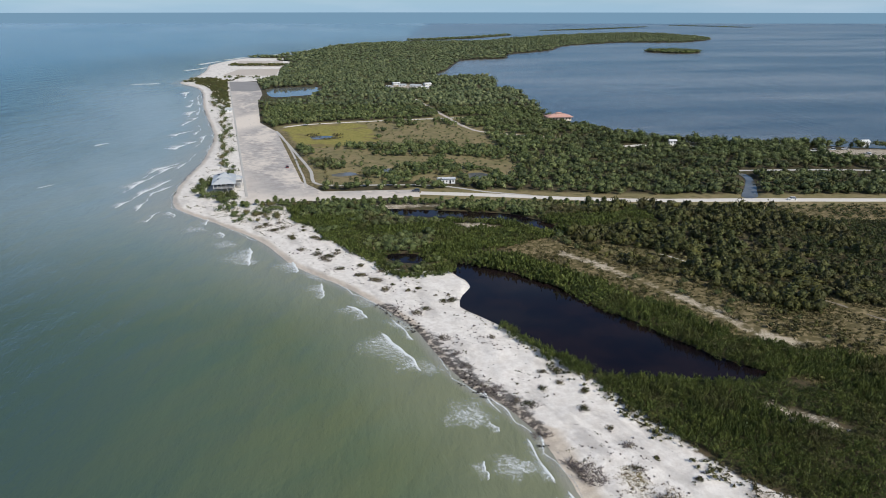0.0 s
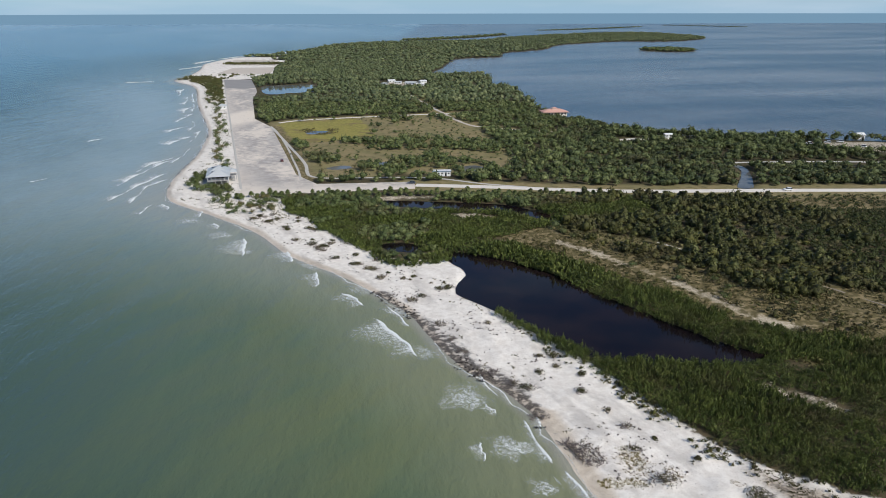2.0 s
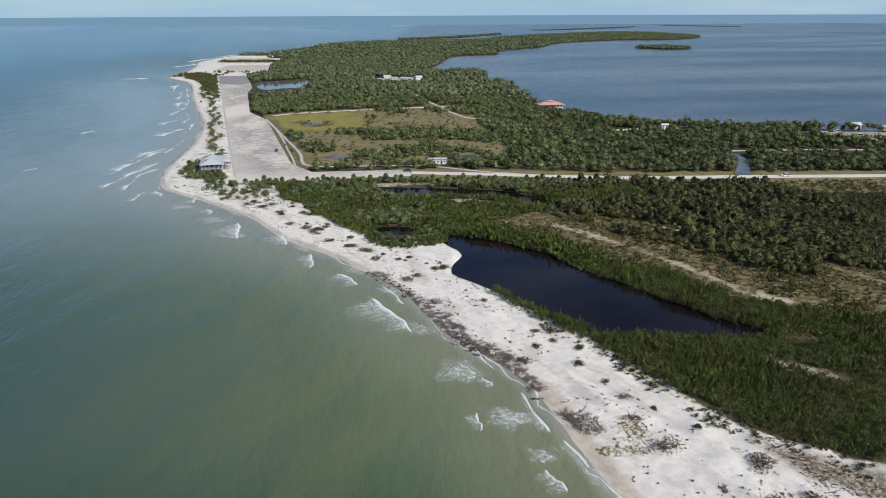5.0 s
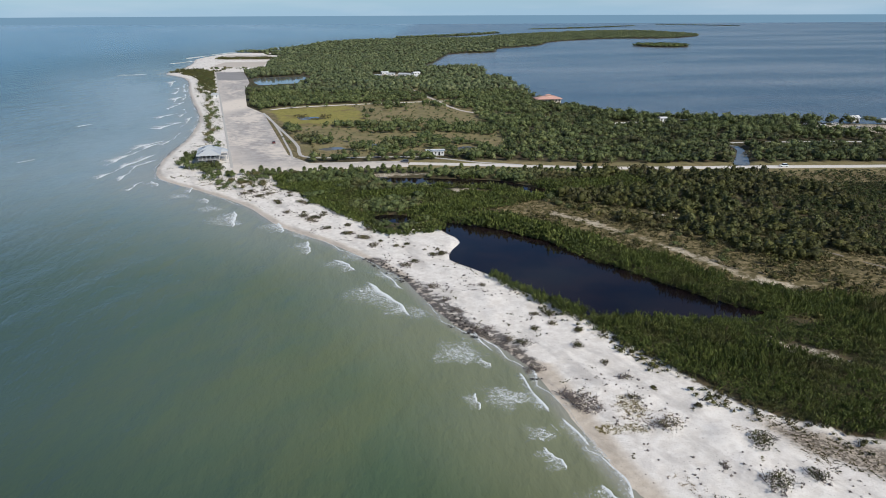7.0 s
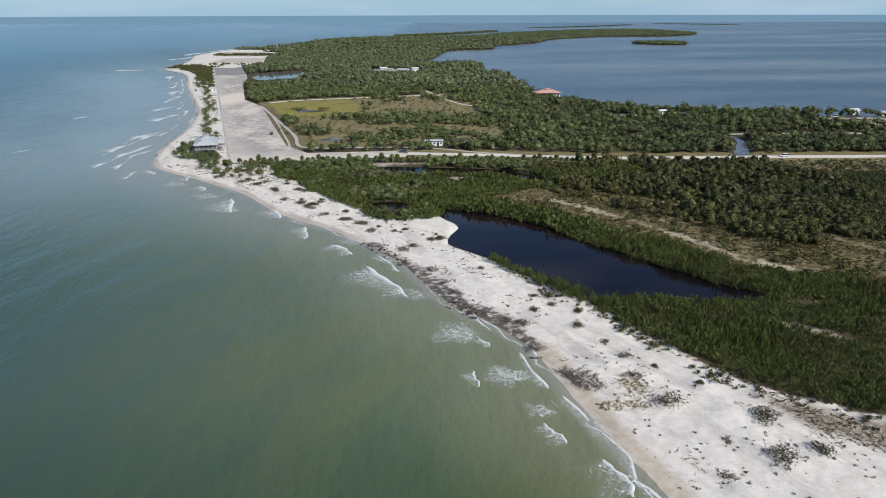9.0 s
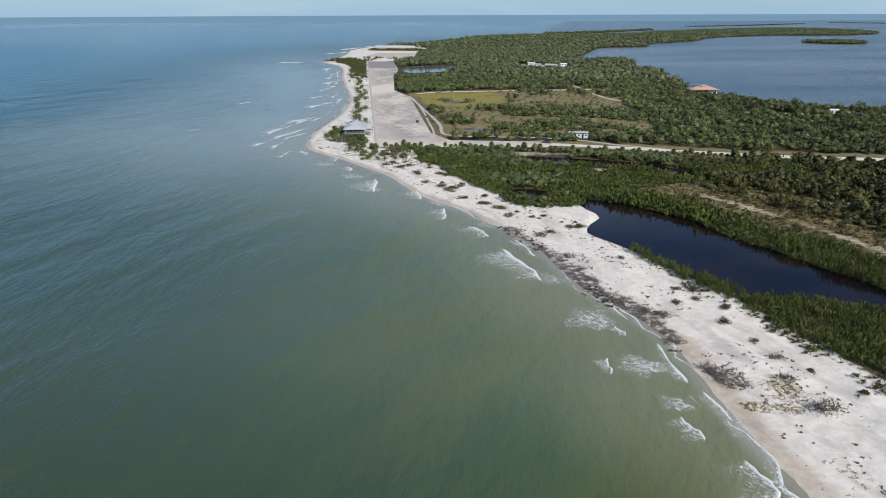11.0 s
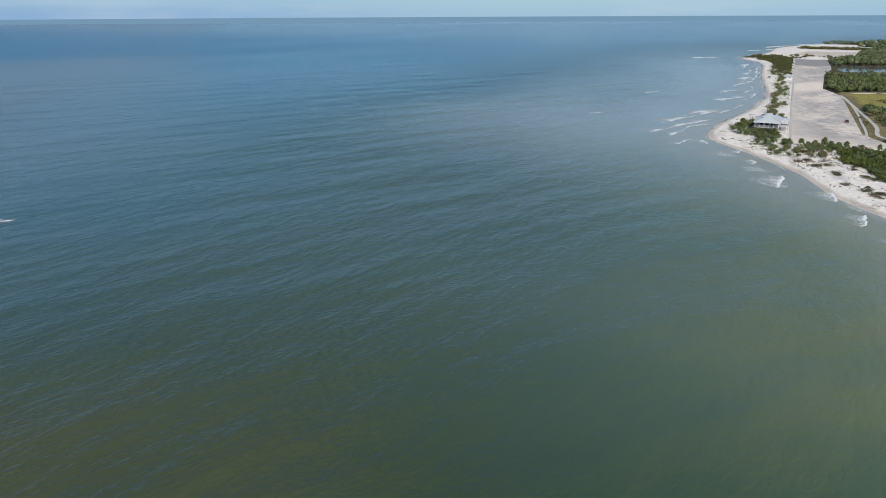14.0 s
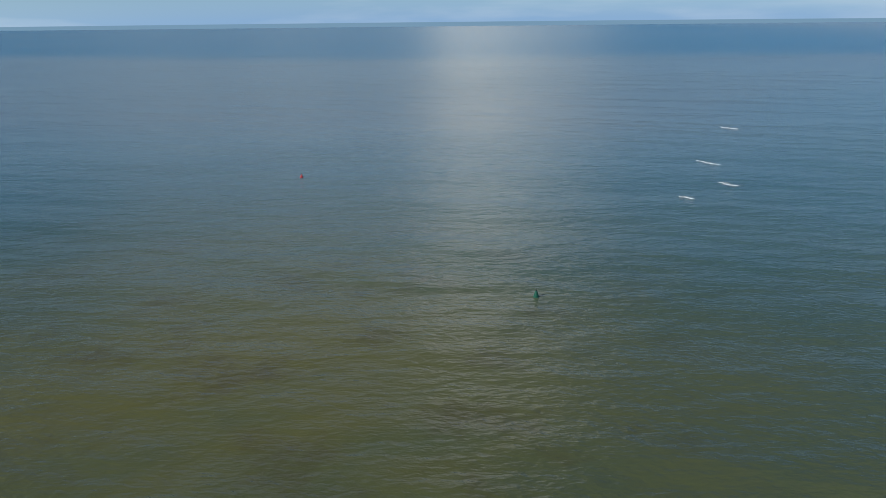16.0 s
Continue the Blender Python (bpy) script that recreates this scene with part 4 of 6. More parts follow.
BUSH = [leafy(30 + i, 78, 1.6, 1.3, 1.3, 0.36, 6, -0.9, 0.2, 0.70, 0.42) for i in range(5)]
PALMS = [palm(50 + i, 1.5 + 0.4 * i, 40, 1.65) for i in range(4)]
wood_xy = scatter(-90, 330, 115, 345, 2.55, in_woods, 13, 0.85)
rng = np.random.default_rng(14)
kind = rng.random(len(wood_xy)) + 0.25 * (patchy(*wood_xy.T, 14, 61) - 0.5)
rim = to_line(*wood_xy.T, DRY) < 15 + np.clip((wood_xy[:, 0] - 120) * 0.5, 0, 26) + 14 * patchy(*wood_xy.T, 9, 66)
low = wood_xy[:, 0] + 30 * (patchy(*wood_xy.T, 12, 67) - 0.5) > 166
palmy = 0.5 * np.clip(1.3 - np.hypot((wood_xy[:, 0] - 112) / 70, (wood_xy[:, 1] - 285) / 75), 0.12, 1)
pick, dryish = (kind < palmy) & ~rim & ~low, (kind > 0.80) | (rim & (kind > 0.45))
tall_bush = ~pick & ~dryish & ~low
west = (wood_xy[:, 0] < 55) & (wood_xy[:, 1] > 222)
stuff("palm_grove", wood_xy[pick & west], PALMS, SUNLITPALM, "bright cabbage palms in the thicket behind the dunes", "palms", 103, (0.8, 1.2), (0.7, 1.15))
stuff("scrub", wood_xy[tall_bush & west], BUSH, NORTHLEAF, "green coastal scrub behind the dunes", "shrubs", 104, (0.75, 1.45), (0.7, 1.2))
stuff("palm_grove", wood_xy[pick & ~west], PALMS, PALM, "grey-green cabbage palms in scrub", "palms", 15, (0.9, 1.4), (0.8, 1.3))
stuff("dry_scrub", wood_xy[dryish], BUSH, DRYLEAF, "grey-brown half-bare scrub", "shrubs", 29, (0.4, 0.9), (0.7, 1.1))
stuff("scrub", wood_xy[tall_bush & ~west], BUSH, BROAD, "dense olive-green coastal scrub", "shrubs", 16, (0.65, 1.75), (0.7, 1.2), None, lambda x, y: 0.55 + 0.85 * patchy(x, y, 14, 62))
LOWBUSH = [leafy(35 + i, 50, 1.0, 0.9, 1.0, 0.26, 5, -0.9, 0.4, 0.55, 0.6) for i in range(4)]
stuff("low_thicket", scatter(148, 330, 120, 312, 2.1, lambda x, y, r: in_woods(x, y, r) & (x + 30 * (patchy(x, y, 12, 67) - 0.5) > 164), 68), LOWBUSH, LOWLEAF, "low even dark-green thicket", "shrubs", 69, (0.8, 1.4), (0.7, 1.3))


# low dry shrubs and tussocks on the sandy strip
def in_dry(x, y, rng):
    d = to_line(x, y, DRY)
    edge = (abs(inside(x, y, SAND) + 2.5) < 3.5) & (y < 168) & (x > 28)
    ok = ((d < 17 + np.clip((x - 90) * 0.8, 0, 34)) | edge | (inside(x, y, GLADE) > -2)) & seen(x, y) & open_ground(x, y)
    return ok & (rng.random(x.shape) < np.where(edge, 0.55 * (patchy(x, y, 9, 81) > 0.5), 0.55 + 0.4 * (patchy(x, y, 7, 8) > 0.48))) & (to_line(x, y, PALE) > 2.5)


TUFT = [sprays(70 + i, 26, 0.75, 0.62, 0.5, 0.085, 2.2, 5) for i in range(4)]
stuff("dry_tussocks", scatter(20, 190, 75, 300, 1.5, in_dry, 17), TUFT, DRYLEAF, "low brown dry grass tussocks and shrubs", "grass", 18, (0.8, 1.8), (0.6, 1.3))
stuff("strip_shrubs", scatter(25, 190, 110, 300, 3.6, lambda x, y, r: in_dry(x, y, r) & (patchy(x, y, 9, 95) > 0.42), 96, 0.8), LOWBUSH, BROAD, "low olive-brown shrubs on the dry sandy strip", "shrubs", 97, (0.45, 1.35), (0.6, 1.1))


# woods between the road and the bay
def in_north(x, y, rng):
    ok = seen(x, y) & open_ground(x, y, 0.5) & (land_at(x, y) > 3) & (y > 356) & (inside(x, y, SAND) < -3) & (inside(x, y, VERGE) < 0)
    m = inside(x, y, MEADOW)
    f = inside(x, y, FIELD)
    dens = np.where(m > 3, np.where(patchy(x, y, 17, 21) + 0.22 * (y < 425) - 0.14 * (y > 500) > 0.68, 0.85, 0.02), np.clip(0.62 + patchy(x, y, 13, 22), 0, 0.98))
    dens = np.where(f > 0, 0, dens)
    dens = np.where((to_line(x, y, ROAD) < 12) | (to_line(x, y, FIELD_ROAD) < 9), 0.1, dens)
    return ok & (rng.random(x.shape) < dens)


north_xy = scatter(-330, 420, 356, 720, 4.5, in_north, 23, 0.8)
pick = rng.random(len(north_xy)) < 0.30
east = north_xy[:, 0] + rng.uniform(-25, 25, len(north_xy)) > 95
MIDBUSH = [leafy(80 + i, 62, 2.3, 1.8, 2.0, 0.56, 6, -0.9, 0.1, 0.68, 0.42) for i in range(4)]
MIDPALM = [palm(90 + i, 1.9 + 0.5 * i, 34, 2.0) for i in range(3)]
for side, palmy, leaves, text in ((east, PALM, BAYLEAF, "dense dark-green coastal woodland towards the bay"), (~east, SUNLITPALM, NORTHLEAF, "fresh-green coastal woodland and thickets")):
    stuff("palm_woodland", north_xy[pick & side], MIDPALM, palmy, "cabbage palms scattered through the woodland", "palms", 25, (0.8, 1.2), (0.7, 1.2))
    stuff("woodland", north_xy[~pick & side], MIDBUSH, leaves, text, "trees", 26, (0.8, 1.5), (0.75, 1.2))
stuff("verge_scrub", scatter(158, 330, 303, 340, 2.3, lambda x, y, r: (inside(x, y, VERGE) > 0) & open_ground(x, y) & (r.random(x.shape) < np.where(patchy(x, y, 9, 64) > 0.5, 0.8, 0.15)), 27), LOWBUSH, LOWLEAF, "olive scrub on the grass beside the road", "shrubs", 28, (0.4, 1.2), (0.5, 0.9))
stuff("dry_tussocks", scatter(158, 330, 303, 340, 2.4, lambda x, y, r: (inside(x, y, VERGE) > 0) & open_ground(x, y) & (r.random(x.shape) < 0.6), 82), TUFT, DRYLEAF, "brown dry grass tussocks beside the road", "grass", 83, (0.8, 1.6), (0.5, 1.0))


# far woods
def in_far(x, y, rng):
    ok = seen(x, y) & open_ground(x, y, 1) & (inside(x, y, SAND) < -4) & (land_at(x, y) > 1) & (inside(x, y, MEADOW) < 0) & (inside(x, y, FIELD) < 0)
    for k in (12, 26, 40, 54, 68):
        ok &= inside(x, y + k, POND_C) < 2
    return ok & (rng.random(x.shape) < np.clip(0.62 + 0.6 * patchy(x, y, 22, 31), 0, 0.99))


FARBUSH = [leafy(110 + i, 15, 3.2, 2.2, 2.4, 0.95, 6, -0.6, 0.0, 0.8, 0.5) for i in range(4)]
stuff("far_woods", scatter(-330, 160, 720, 1330, 6.6, in_far, 33), FARBUSH, HAZYLEAF, "continuous green woodland canopy", "woods", 34, (0.75, 1.2), (0.8, 1.35))
FARTHER = [leafy(130 + i, 13, 6.4, 2.7, 2.6, 1.75, 6, -0.6, 0.0, 0.66, 0.5) for i in range(4)]
stuff("far_woods", scatter(-440, 920, 1330, 3110, 13.0, in_far, 35), FARTHER, HAZYLEAF, "distant wooded tip of the island", "woods", 36, (0.8, 1.2), (0.8, 1.3))
stuff("islet_mangroves", scatter(470, 615, 1665, 1805, 11, lambda x, y, r: inside(x, y, ISLET) > 3, 37), FARTHER, MANGROVE, "mangrove-covered islet in the bay", "islet", 38)

stuff("islet_mangroves", scatter(-140, 1700, 2350, 4620, 15, lambda x, y, r: np.maximum.reduce([inside(x, y, p) for p in (BAR_A, BAR_B, BAR_C)]) > 3, 39), FARTHER, MANGROVE, "low wooded islets far across the water", "islet", 40, (1.2, 1.8), (0.25, 0.45))


# taller bright-green trees along the bay shore
def in_tall(x, y, rng):
    z = np.array([(120, 545), (150, 470), (230, 432), (330, 440), (330, 498), (240, 516), (180, 528)], float)
    return (inside(x, y, z) > 0) & open_ground(x, y, 1) & (land_at(x, y) > 3) & (rng.random(x.shape) < 0.75)


TALL = [leafy(150 + i, 120, 3.0, 2.7, 4.4, 0.66, 9, -0.9, 0, 0.6, 0.5) for i in range(3)]
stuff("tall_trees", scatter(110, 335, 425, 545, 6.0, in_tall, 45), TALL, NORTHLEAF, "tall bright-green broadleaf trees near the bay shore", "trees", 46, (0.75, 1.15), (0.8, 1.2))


def kerb_x(y):
    """The seaward kerb of the car park."""
    return -107 - 0.311 * (y - 350)


# low scrub between the far pond and the woods
def by_pond(x, y, rng):
    near = np.maximum.reduce([inside(x, y + k, POND_C) for k in (26, 40, 54, 68)])
    return (near > 0) & open_ground(x, y, 1) & (rng.random(x.shape) < 0.8)


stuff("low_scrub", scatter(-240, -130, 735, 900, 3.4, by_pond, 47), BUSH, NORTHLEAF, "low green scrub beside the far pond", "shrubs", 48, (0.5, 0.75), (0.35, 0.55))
stuff("dune_thicket", scatter(-345, -200, 690, 992, 3.2, lambda x, y, r: (x > kerb_x(y) - 8 - 30 * np.clip((y - 740) / 200, 0, 1) - 9 * patchy(x, y, 12, 84)) & (x < kerb_x(y) - 3) & (land_at(x, y) > 12) & (r.random(x.shape) < np.where(patchy(x, y, 9, 98) + 0.4 * (y > 830) > 0.5, 0.85, 0.25)), 85), BUSH, BROAD, "dark-green thicket between the beach and the car park", "shrubs", 86, (0.7, 1.35), (0.7, 1.2))
stuff("tip_thicket", scatter(-368, -300, 985, 1030, 3.6, lambda x, y, r: (land_at(x, y) > 6) & (inside(x, y, LOT_DARK) < -4) & (patchy(x, y, 9, 99) > 0.35) & (r.random(x.shape) < 0.7), 101), BUSH, BROAD, "dark shrubs on the sandy corner of the shore", "shrubs", 102, (0.8, 1.6), (0.7, 1.2))
stuff("far_thicket", scatter(-390, -290, 1274, 1304, 4.5, lambda x, y, r: (land_at(x, y) > 20) & (r.random(x.shape) < 0.8), 87), FARBUSH, BROAD, "dark row of trees between the far car parks", "trees", 88, (0.6, 0.95), (0.8, 1.2))
stuff("fringe_shrubs", scatter(0, 140, 60, 200, 1.5, lambda x, y, r: (abs(inside(x, y, SAND) + 0.2) < 2.6) & (ponds_at(x, y) < -2) & seen(x, y) & (x > 24) & (land_at(x, y) > 14) & (r.random(x.shape) < np.where(patchy(x, y, 5, 89) > 0.45, 0.6, 0.1)), 90), LOWBUSH, BROAD, "low olive shrubs along the edge of the white sand", "shrubs", 94, (0.35, 0.8), (0.6, 1.0))
# reeds in the wet marsh
REED = [leafy(160 + i, 14, 0.9, 0.5, 0.5, 0.45, 3, -0.3, 0.9, 0) for i in range(3)]
stuff("marsh_reeds", scatter(-118, -78, 522, 558, 1.6, lambda x, y, r: (np.abs(inside(x, y, WET_A) + 1.5) < 4.5) & (patchy(x, y, 4, 65) > 0.45) & (r.random(x.shape) < 0.5), 49), REED, DRYLEAF, "grey-brown reeds round the wet hollow", "reeds", 50)


# ---- single plants ----
def grown(name, trunk, crown, material, label, category, group=""):
    """A plant with a trunk and a crown, at the origin."""
    root = new(name)
    root.empty_display_size = 0.3
    a = new("trunk", mesh_of("trunk", *trunk, BARK))
    v, q = crown
    b = new("crown", mesh_of("crown", v, q, material, {"tone": np.full(len(v), 0.5)}))
    a.parent = b.parent = root
    return tagged(root, label, category, group)


def twigs(seed, n, r, h, thick=0.05, forks=3):
    """Bare, forked branches that spread from a root."""
    rng = np.random.default_rng(seed)
    vs, qs = [], []

    def limb(p, d, length, w, depth):
        d = d / np.linalg.norm(d)
        s = np.cross(d, (0, 0, 1.0)) + 1e-3
        s /= np.linalg.norm(s)
        t = np.cross(d, s)
        e = p + d * length
        b = len(vs)
        for c, k in ((p, w), (e, w * 0.45)):
            vs.extend([c + s * k, c - s * k * 0.5 + t * k * 0.87, c - s * k * 0.5 - t * k * 0.87])
        qs.extend([(b + i, b + (i + 1) % 3, b + 3 + (i + 1) % 3, b + 3 + i) for i in range(3)])
        if depth:
            for _ in range(2 + (rng.random() < 0.5)):
                limb(p + d * length * rng.uniform(0.45, 1), d + rng.normal(0, 0.5, 3), length * rng.uniform(0.45, 0.75), w * 0.5, depth - 1)

    for _ in range(n):
        a, b = rng.uniform(0, 6.28, 2)
        o = r * 0.72 * np.sqrt(rng.random())
        p = np.array((np.cos(a) * o * 1.2, np.sin(a) * o * 0.75, -0.05))
        limb(p, np.array((np.cos(b), np.sin(b), rng.uniform(0.15, 1.2) * h / r + 0.08)), min(r, 2.2) * rng.uniform(0.25, 0.5), thick * rng.uniform(0.7, 1.5), forks)
    return np.array(vs), np.array(qs)


def place_on(x, y):
    return float(max(ground_z(np.array([(x, y)]))[0], 0.1))


PALM_KINDS = [grown("palm_tree", stem(h, 0.19), full_palm(200 + i, h, 52, 1.9), SUNLITPALM, "cabbage palm with grey trunk and round head of fan fronds", "palm tree", "palms by the car park")
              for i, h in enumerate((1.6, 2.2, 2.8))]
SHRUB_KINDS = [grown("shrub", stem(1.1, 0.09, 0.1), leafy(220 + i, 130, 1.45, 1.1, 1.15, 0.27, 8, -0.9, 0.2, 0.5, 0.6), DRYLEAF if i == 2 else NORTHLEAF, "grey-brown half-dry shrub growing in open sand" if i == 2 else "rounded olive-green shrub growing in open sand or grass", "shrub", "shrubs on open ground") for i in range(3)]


def plant(kinds, x, y, s, k, turn):
    ob = kinds[k % len(kinds)]
    m = Matrix.LocRotScale((x, y, place_on(x, y) - 0.05), Euler((0, 0, turn)), None)
    c = copy_thing(ob, m)
    c.scale = (s, s, s * (0.9 + 0.05 * (k % 5)))
    return c


rng = random.Random(41)
# palms before the beach house and along the south edge of the car park and road
spots = [(-138, 366), (-141, 379), (-131, 350), (-120, 347.5), (-113, 345)]
spots += [(-97 + 3.1 * i, 333 + rng.uniform(-2, 2.5)) for i in range(9)]
spots += [(-66 + 2.7 * i, 336.5 + rng.uniform(-2.2, 1.5) - max(0, i - 30) * 0.12) for i in range(60)]
for i, (x, y) in enumerate(spots):
    plant(PALM_KINDS, x, y, rng.uniform(1.1, 1.35) if i < 5 else rng.uniform(0.75, 1.05), i, rng.uniform(0, 6))
# shrubs between the beach and the car park, and in the dunes
band = [(kerb_x(y) - rng.uniform(5, 13), y) for y in [398 + 6.5 * i + rng.uniform(-3, 3) for i in range(46)]]
band += [(kerb_x(y) - rng.uniform(4, 22), y) for y in [690 + 4.2 * i for i in range(66)]]
band += [(-92 + rng.uniform(-12, 14), 316 + rng.uniform(-14, 16)) for _ in range(34)]
house = [(-137 + rng.uniform(-2.5, 2), 358 + 3.2 * i) for i in range(9)] + [(-130 + 1.7 * i, 350 - 0.45 * i + rng.uniform(-2.5, 2)) for i in range(12)] + [(-118 + 1.3 * i, 338 + rng.uniform(-2, 2)) for i in range(4)] + [(-113, 323), (-110, 326), (-108, 322)]
for i, (x, y) in enumerate(house):
    plant(SHRUB_KINDS[:2], x, y, rng.uniform(1.3, 1.75), i, rng.uniform(0, 6))
band += [(-90 + 2.2 * i, 331 + rng.uniform(-3, 4)) for i in range(12)]
band += [(-262 - rng.uniform(0, 80), 1046 + rng.uniform(-9, 9)) for _ in range(22)] + [(-295 - rng.uniform(0, 75), 1286 + rng.uniform(-10, 10)) for _ in range(10)]
band += [(-372 + rng.uniform(-14, 14), 1040 + rng.uniform(-25, 25)) for _ in range(6)]
xs, ys = np.array(band).T
good = (land_at(xs, ys) > 4) & (inside(xs, ys, LOT) < -2.5) & (inside(xs, ys, LOT_DARK) < -2.5)
for i, (x, y) in enumerate(np.array(band)[good]):
    plant(SHRUB_KINDS, x, y, rng.uniform(0.7, 1.35) * (1.35 if y > 390 else 1.0), i, rng.uniform(0, 6))
# shrubs on the sandy strip and in the meadow
loose = [(73, 228), (86, 214), (79, 233), (96, 196), (101, 205), (112, 186), (90, 224), (118, 192), (65, 250), (57, 262), (120, 178), (109, 195), (98, 212), (82, 246)]
mead = scatter(-135, 45, 392, 635, 6.2, lambda x, y, r: (inside(x, y, MEADOW) > 4) & (inside(x, y, FIELD) < -2) & open_ground(x, y, 1) & (r.random(x.shape) < 0.5), 43)
for i, (x, y) in enumerate(loose + [tuple(p) for p in mead[:46]]):
    plant(SHRUB_KINDS, x, y, rng.uniform(0.7, 1.15), i, rng.uniform(0, 6))
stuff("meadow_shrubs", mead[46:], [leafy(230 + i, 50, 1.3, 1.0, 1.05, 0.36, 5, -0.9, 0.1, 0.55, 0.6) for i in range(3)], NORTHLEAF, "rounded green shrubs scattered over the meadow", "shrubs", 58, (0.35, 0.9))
for ob, p in zip(SHRUB_KINDS, ((-98, 309), (-93, 304), (-87, 311))):
    ob.matrix_basis = pose(*p, 0.95)
for ob, p in zip(PALM_KINDS, ((-104, 331), (-101, 328), (-107, 326))):
    ob.matrix_basis = pose(*p, 0.95)


# dead and half-dead shrubs thrown about the beach
def beach_shrub(x, y, r, green, seed):
    root = new("dead_shrub" if green < 0.3 else "beach_shrub")
    n = int(18 + r * r * (5.0 if r > 4.2 else 2.4))
    b = new("dead_wood", mesh_of("dead_wood", *twigs(seed, n, r, 0.5 * r, 0.075, 3 if r > 2.4 else 2), DEADWOOD))
    b.parent = root
    if green > 0:
        v, q = leafy(seed + 1, int(150 * green * r), r * 0.66, 0.2 * r, 0.2 * r, 0.19, 9, -0.9, 0.3, 0, 0.7)
        f = new("foliage", mesh_of("foliage", v, q, BROAD if green > 0.5 else DRYLEAF, {"tone": np.full(len(v), 0.35)}))
        f.parent = root
    root.matrix_basis = pose(x, y, place_on(x, y) + 0.05, 0, 0, seed * 37 % 360)
    text = "tangle of bare grey-brown branches on white sand" if green < 0.3 else "low half-bare shrub with olive leaves on white sand"
    tagged(root, text, "shrub", "shrubs on the beach")


for i, row in enumerate((
        (34, 111, 5.6, 0.12), (31, 114, 3.4, 0), (48, 101, 3.2, 0.4), (65, 95, 3.9, 0.9), (62, 82, 4.0, 0.6), (51, 78, 2.0, 0.2), (24, 139, 2.6, 0.6), (25, 126, 2.7, 0.1),
        (13, 148, 2.6, 0.1), (16, 147, 2.5, 0), (1, 178, 2.6, 0.2), (45, 112, 1.8, 0.35), (45, 121, 1.9, 0.2), (37, 136, 2.0, 0.7), (33, 156, 1.8, 0.7), (-8, 197, 2.6, 0.4),
        (-5, 200, 2.0, 0.6), (4, 207, 2.6, 1.0), (1, 206, 1.8, 0.9), (-26, 227, 2.4, 0.5), (-30, 232, 2.0, 0.5), (-40, 239, 2.2, 0.6), (-52, 256, 2.6, 0.7), (-48, 250, 2.0, 0.5),
        (-60, 262, 2.2, 0.5), (-68, 280, 2.4, 0.6), (-74, 292, 2.2, 0.5), (29, 156, 1.5, 0.5), (33, 150, 1.5, 0.5), (16, 178, 1.6, 0.2), (21, 141, 2.2, 0.1), (8, 160, 2.4, 0.1),
        (5, 168, 2.0, 0.1), (55, 88, 1.4, 0.1), (70, 84, 2.2, 0.7), (57, 108, 1.1, 1.0), (50, 116, 1.0, 1.0), (39, 145, 1.5, 1.0), (42, 128, 1.4, 0.4), (28, 147, 1.6, 0.6))):
    beach_shrub(*row, 300 + i)


rng = random.Random(77)
for i in range(40):
    k = rng.uniform(0, 3.999)
    (ax, ay), (bx, by) = GULF[13 + int(k)], GULF[14 + int(k)]
    along, off = k % 1, rng.uniform(9, 24)
    n = math.hypot(bx - ax, by - ay)
    x, y = ax + (bx - ax) * along + off * (by - ay) / n, ay + (by - ay) * along - off * (bx - ax) / n
    if inside(np.array([x]), np.array([y]), SAND)[0] > 1.0 and math.hypot(x - 2, y - 226) > 12:
        beach_shrub(x, y, rng.uniform(0.9, 2.3), rng.choice((0.2, 0.5, 0.8, 0.9)), 380 + i)


# wrack, twigs and tufts strewn over the sand
def in_sand(x, y, rng):
    s, d = inside(x, y, SAND), land_at(x, y)
    wr = patchy(x, y, 4.5, 51)
    k = np.where(wr > 0.76, 0.42, 0.055) + 0.5 * (abs(d - 5.0 - 3.0 * patchy(x, y, 9, 54)) < 0.6) * (y < 130) * (wr > 0.4) + 0.28 * (to_line(x, y, PEAT) < 5) * (wr > 0.45)
    spit = np.hypot(x - 2, y - 226) < 10
    return (s > 0.5) & (d > 3) & (y < 335) & (y > 70) & seen(x, y) & (rng.random(x.shape) < k) & ~spit & (ponds_at(x, y) < -2.5)


WRACK = [twigs(60 + i, 3, 0.5, 0.12, 0.035, 1) for i in range(3)] + [leafy(65 + i, 8, 0.3, 0.14, 0.1, 0.2, 2, -0.3, 0.3, 0.5) for i in range(3)]
stuff("wrack", scatter(-110, 110, 60, 335, 0.95, in_sand, 52), WRACK, DEADWOOD, "scattered driftwood twigs and dry wrack on the sand", "wrack", 53, (0.35, 1.4), (0.7, 1.2))
DUNE = [sprays(75 + i, 28, 0.7, 0.5, 0.42, 0.075, 2.0, 5) for i in range(3)]


def in_dune(x, y, rng):
    s = inside(x, y, SAND)
    near_edge = np.exp(-np.maximum(s, 0) / 4.0)
    head = (x < -55) & (y > 285)
    return (s > -3) & (land_at(x, y) > 5) & (y < 700) & seen(x, y) & open_ground(x, y) & (rng.random(x.shape) < np.where(patchy(x, y, 6, 55) > 0.66, 0.45, 0.03) * (0.05 + 0.4 * near_edge + 1.0 * head) * np.where(y > 345, 0.45, 1.0)) & (np.hypot(x - 2, y - 226) > 10)


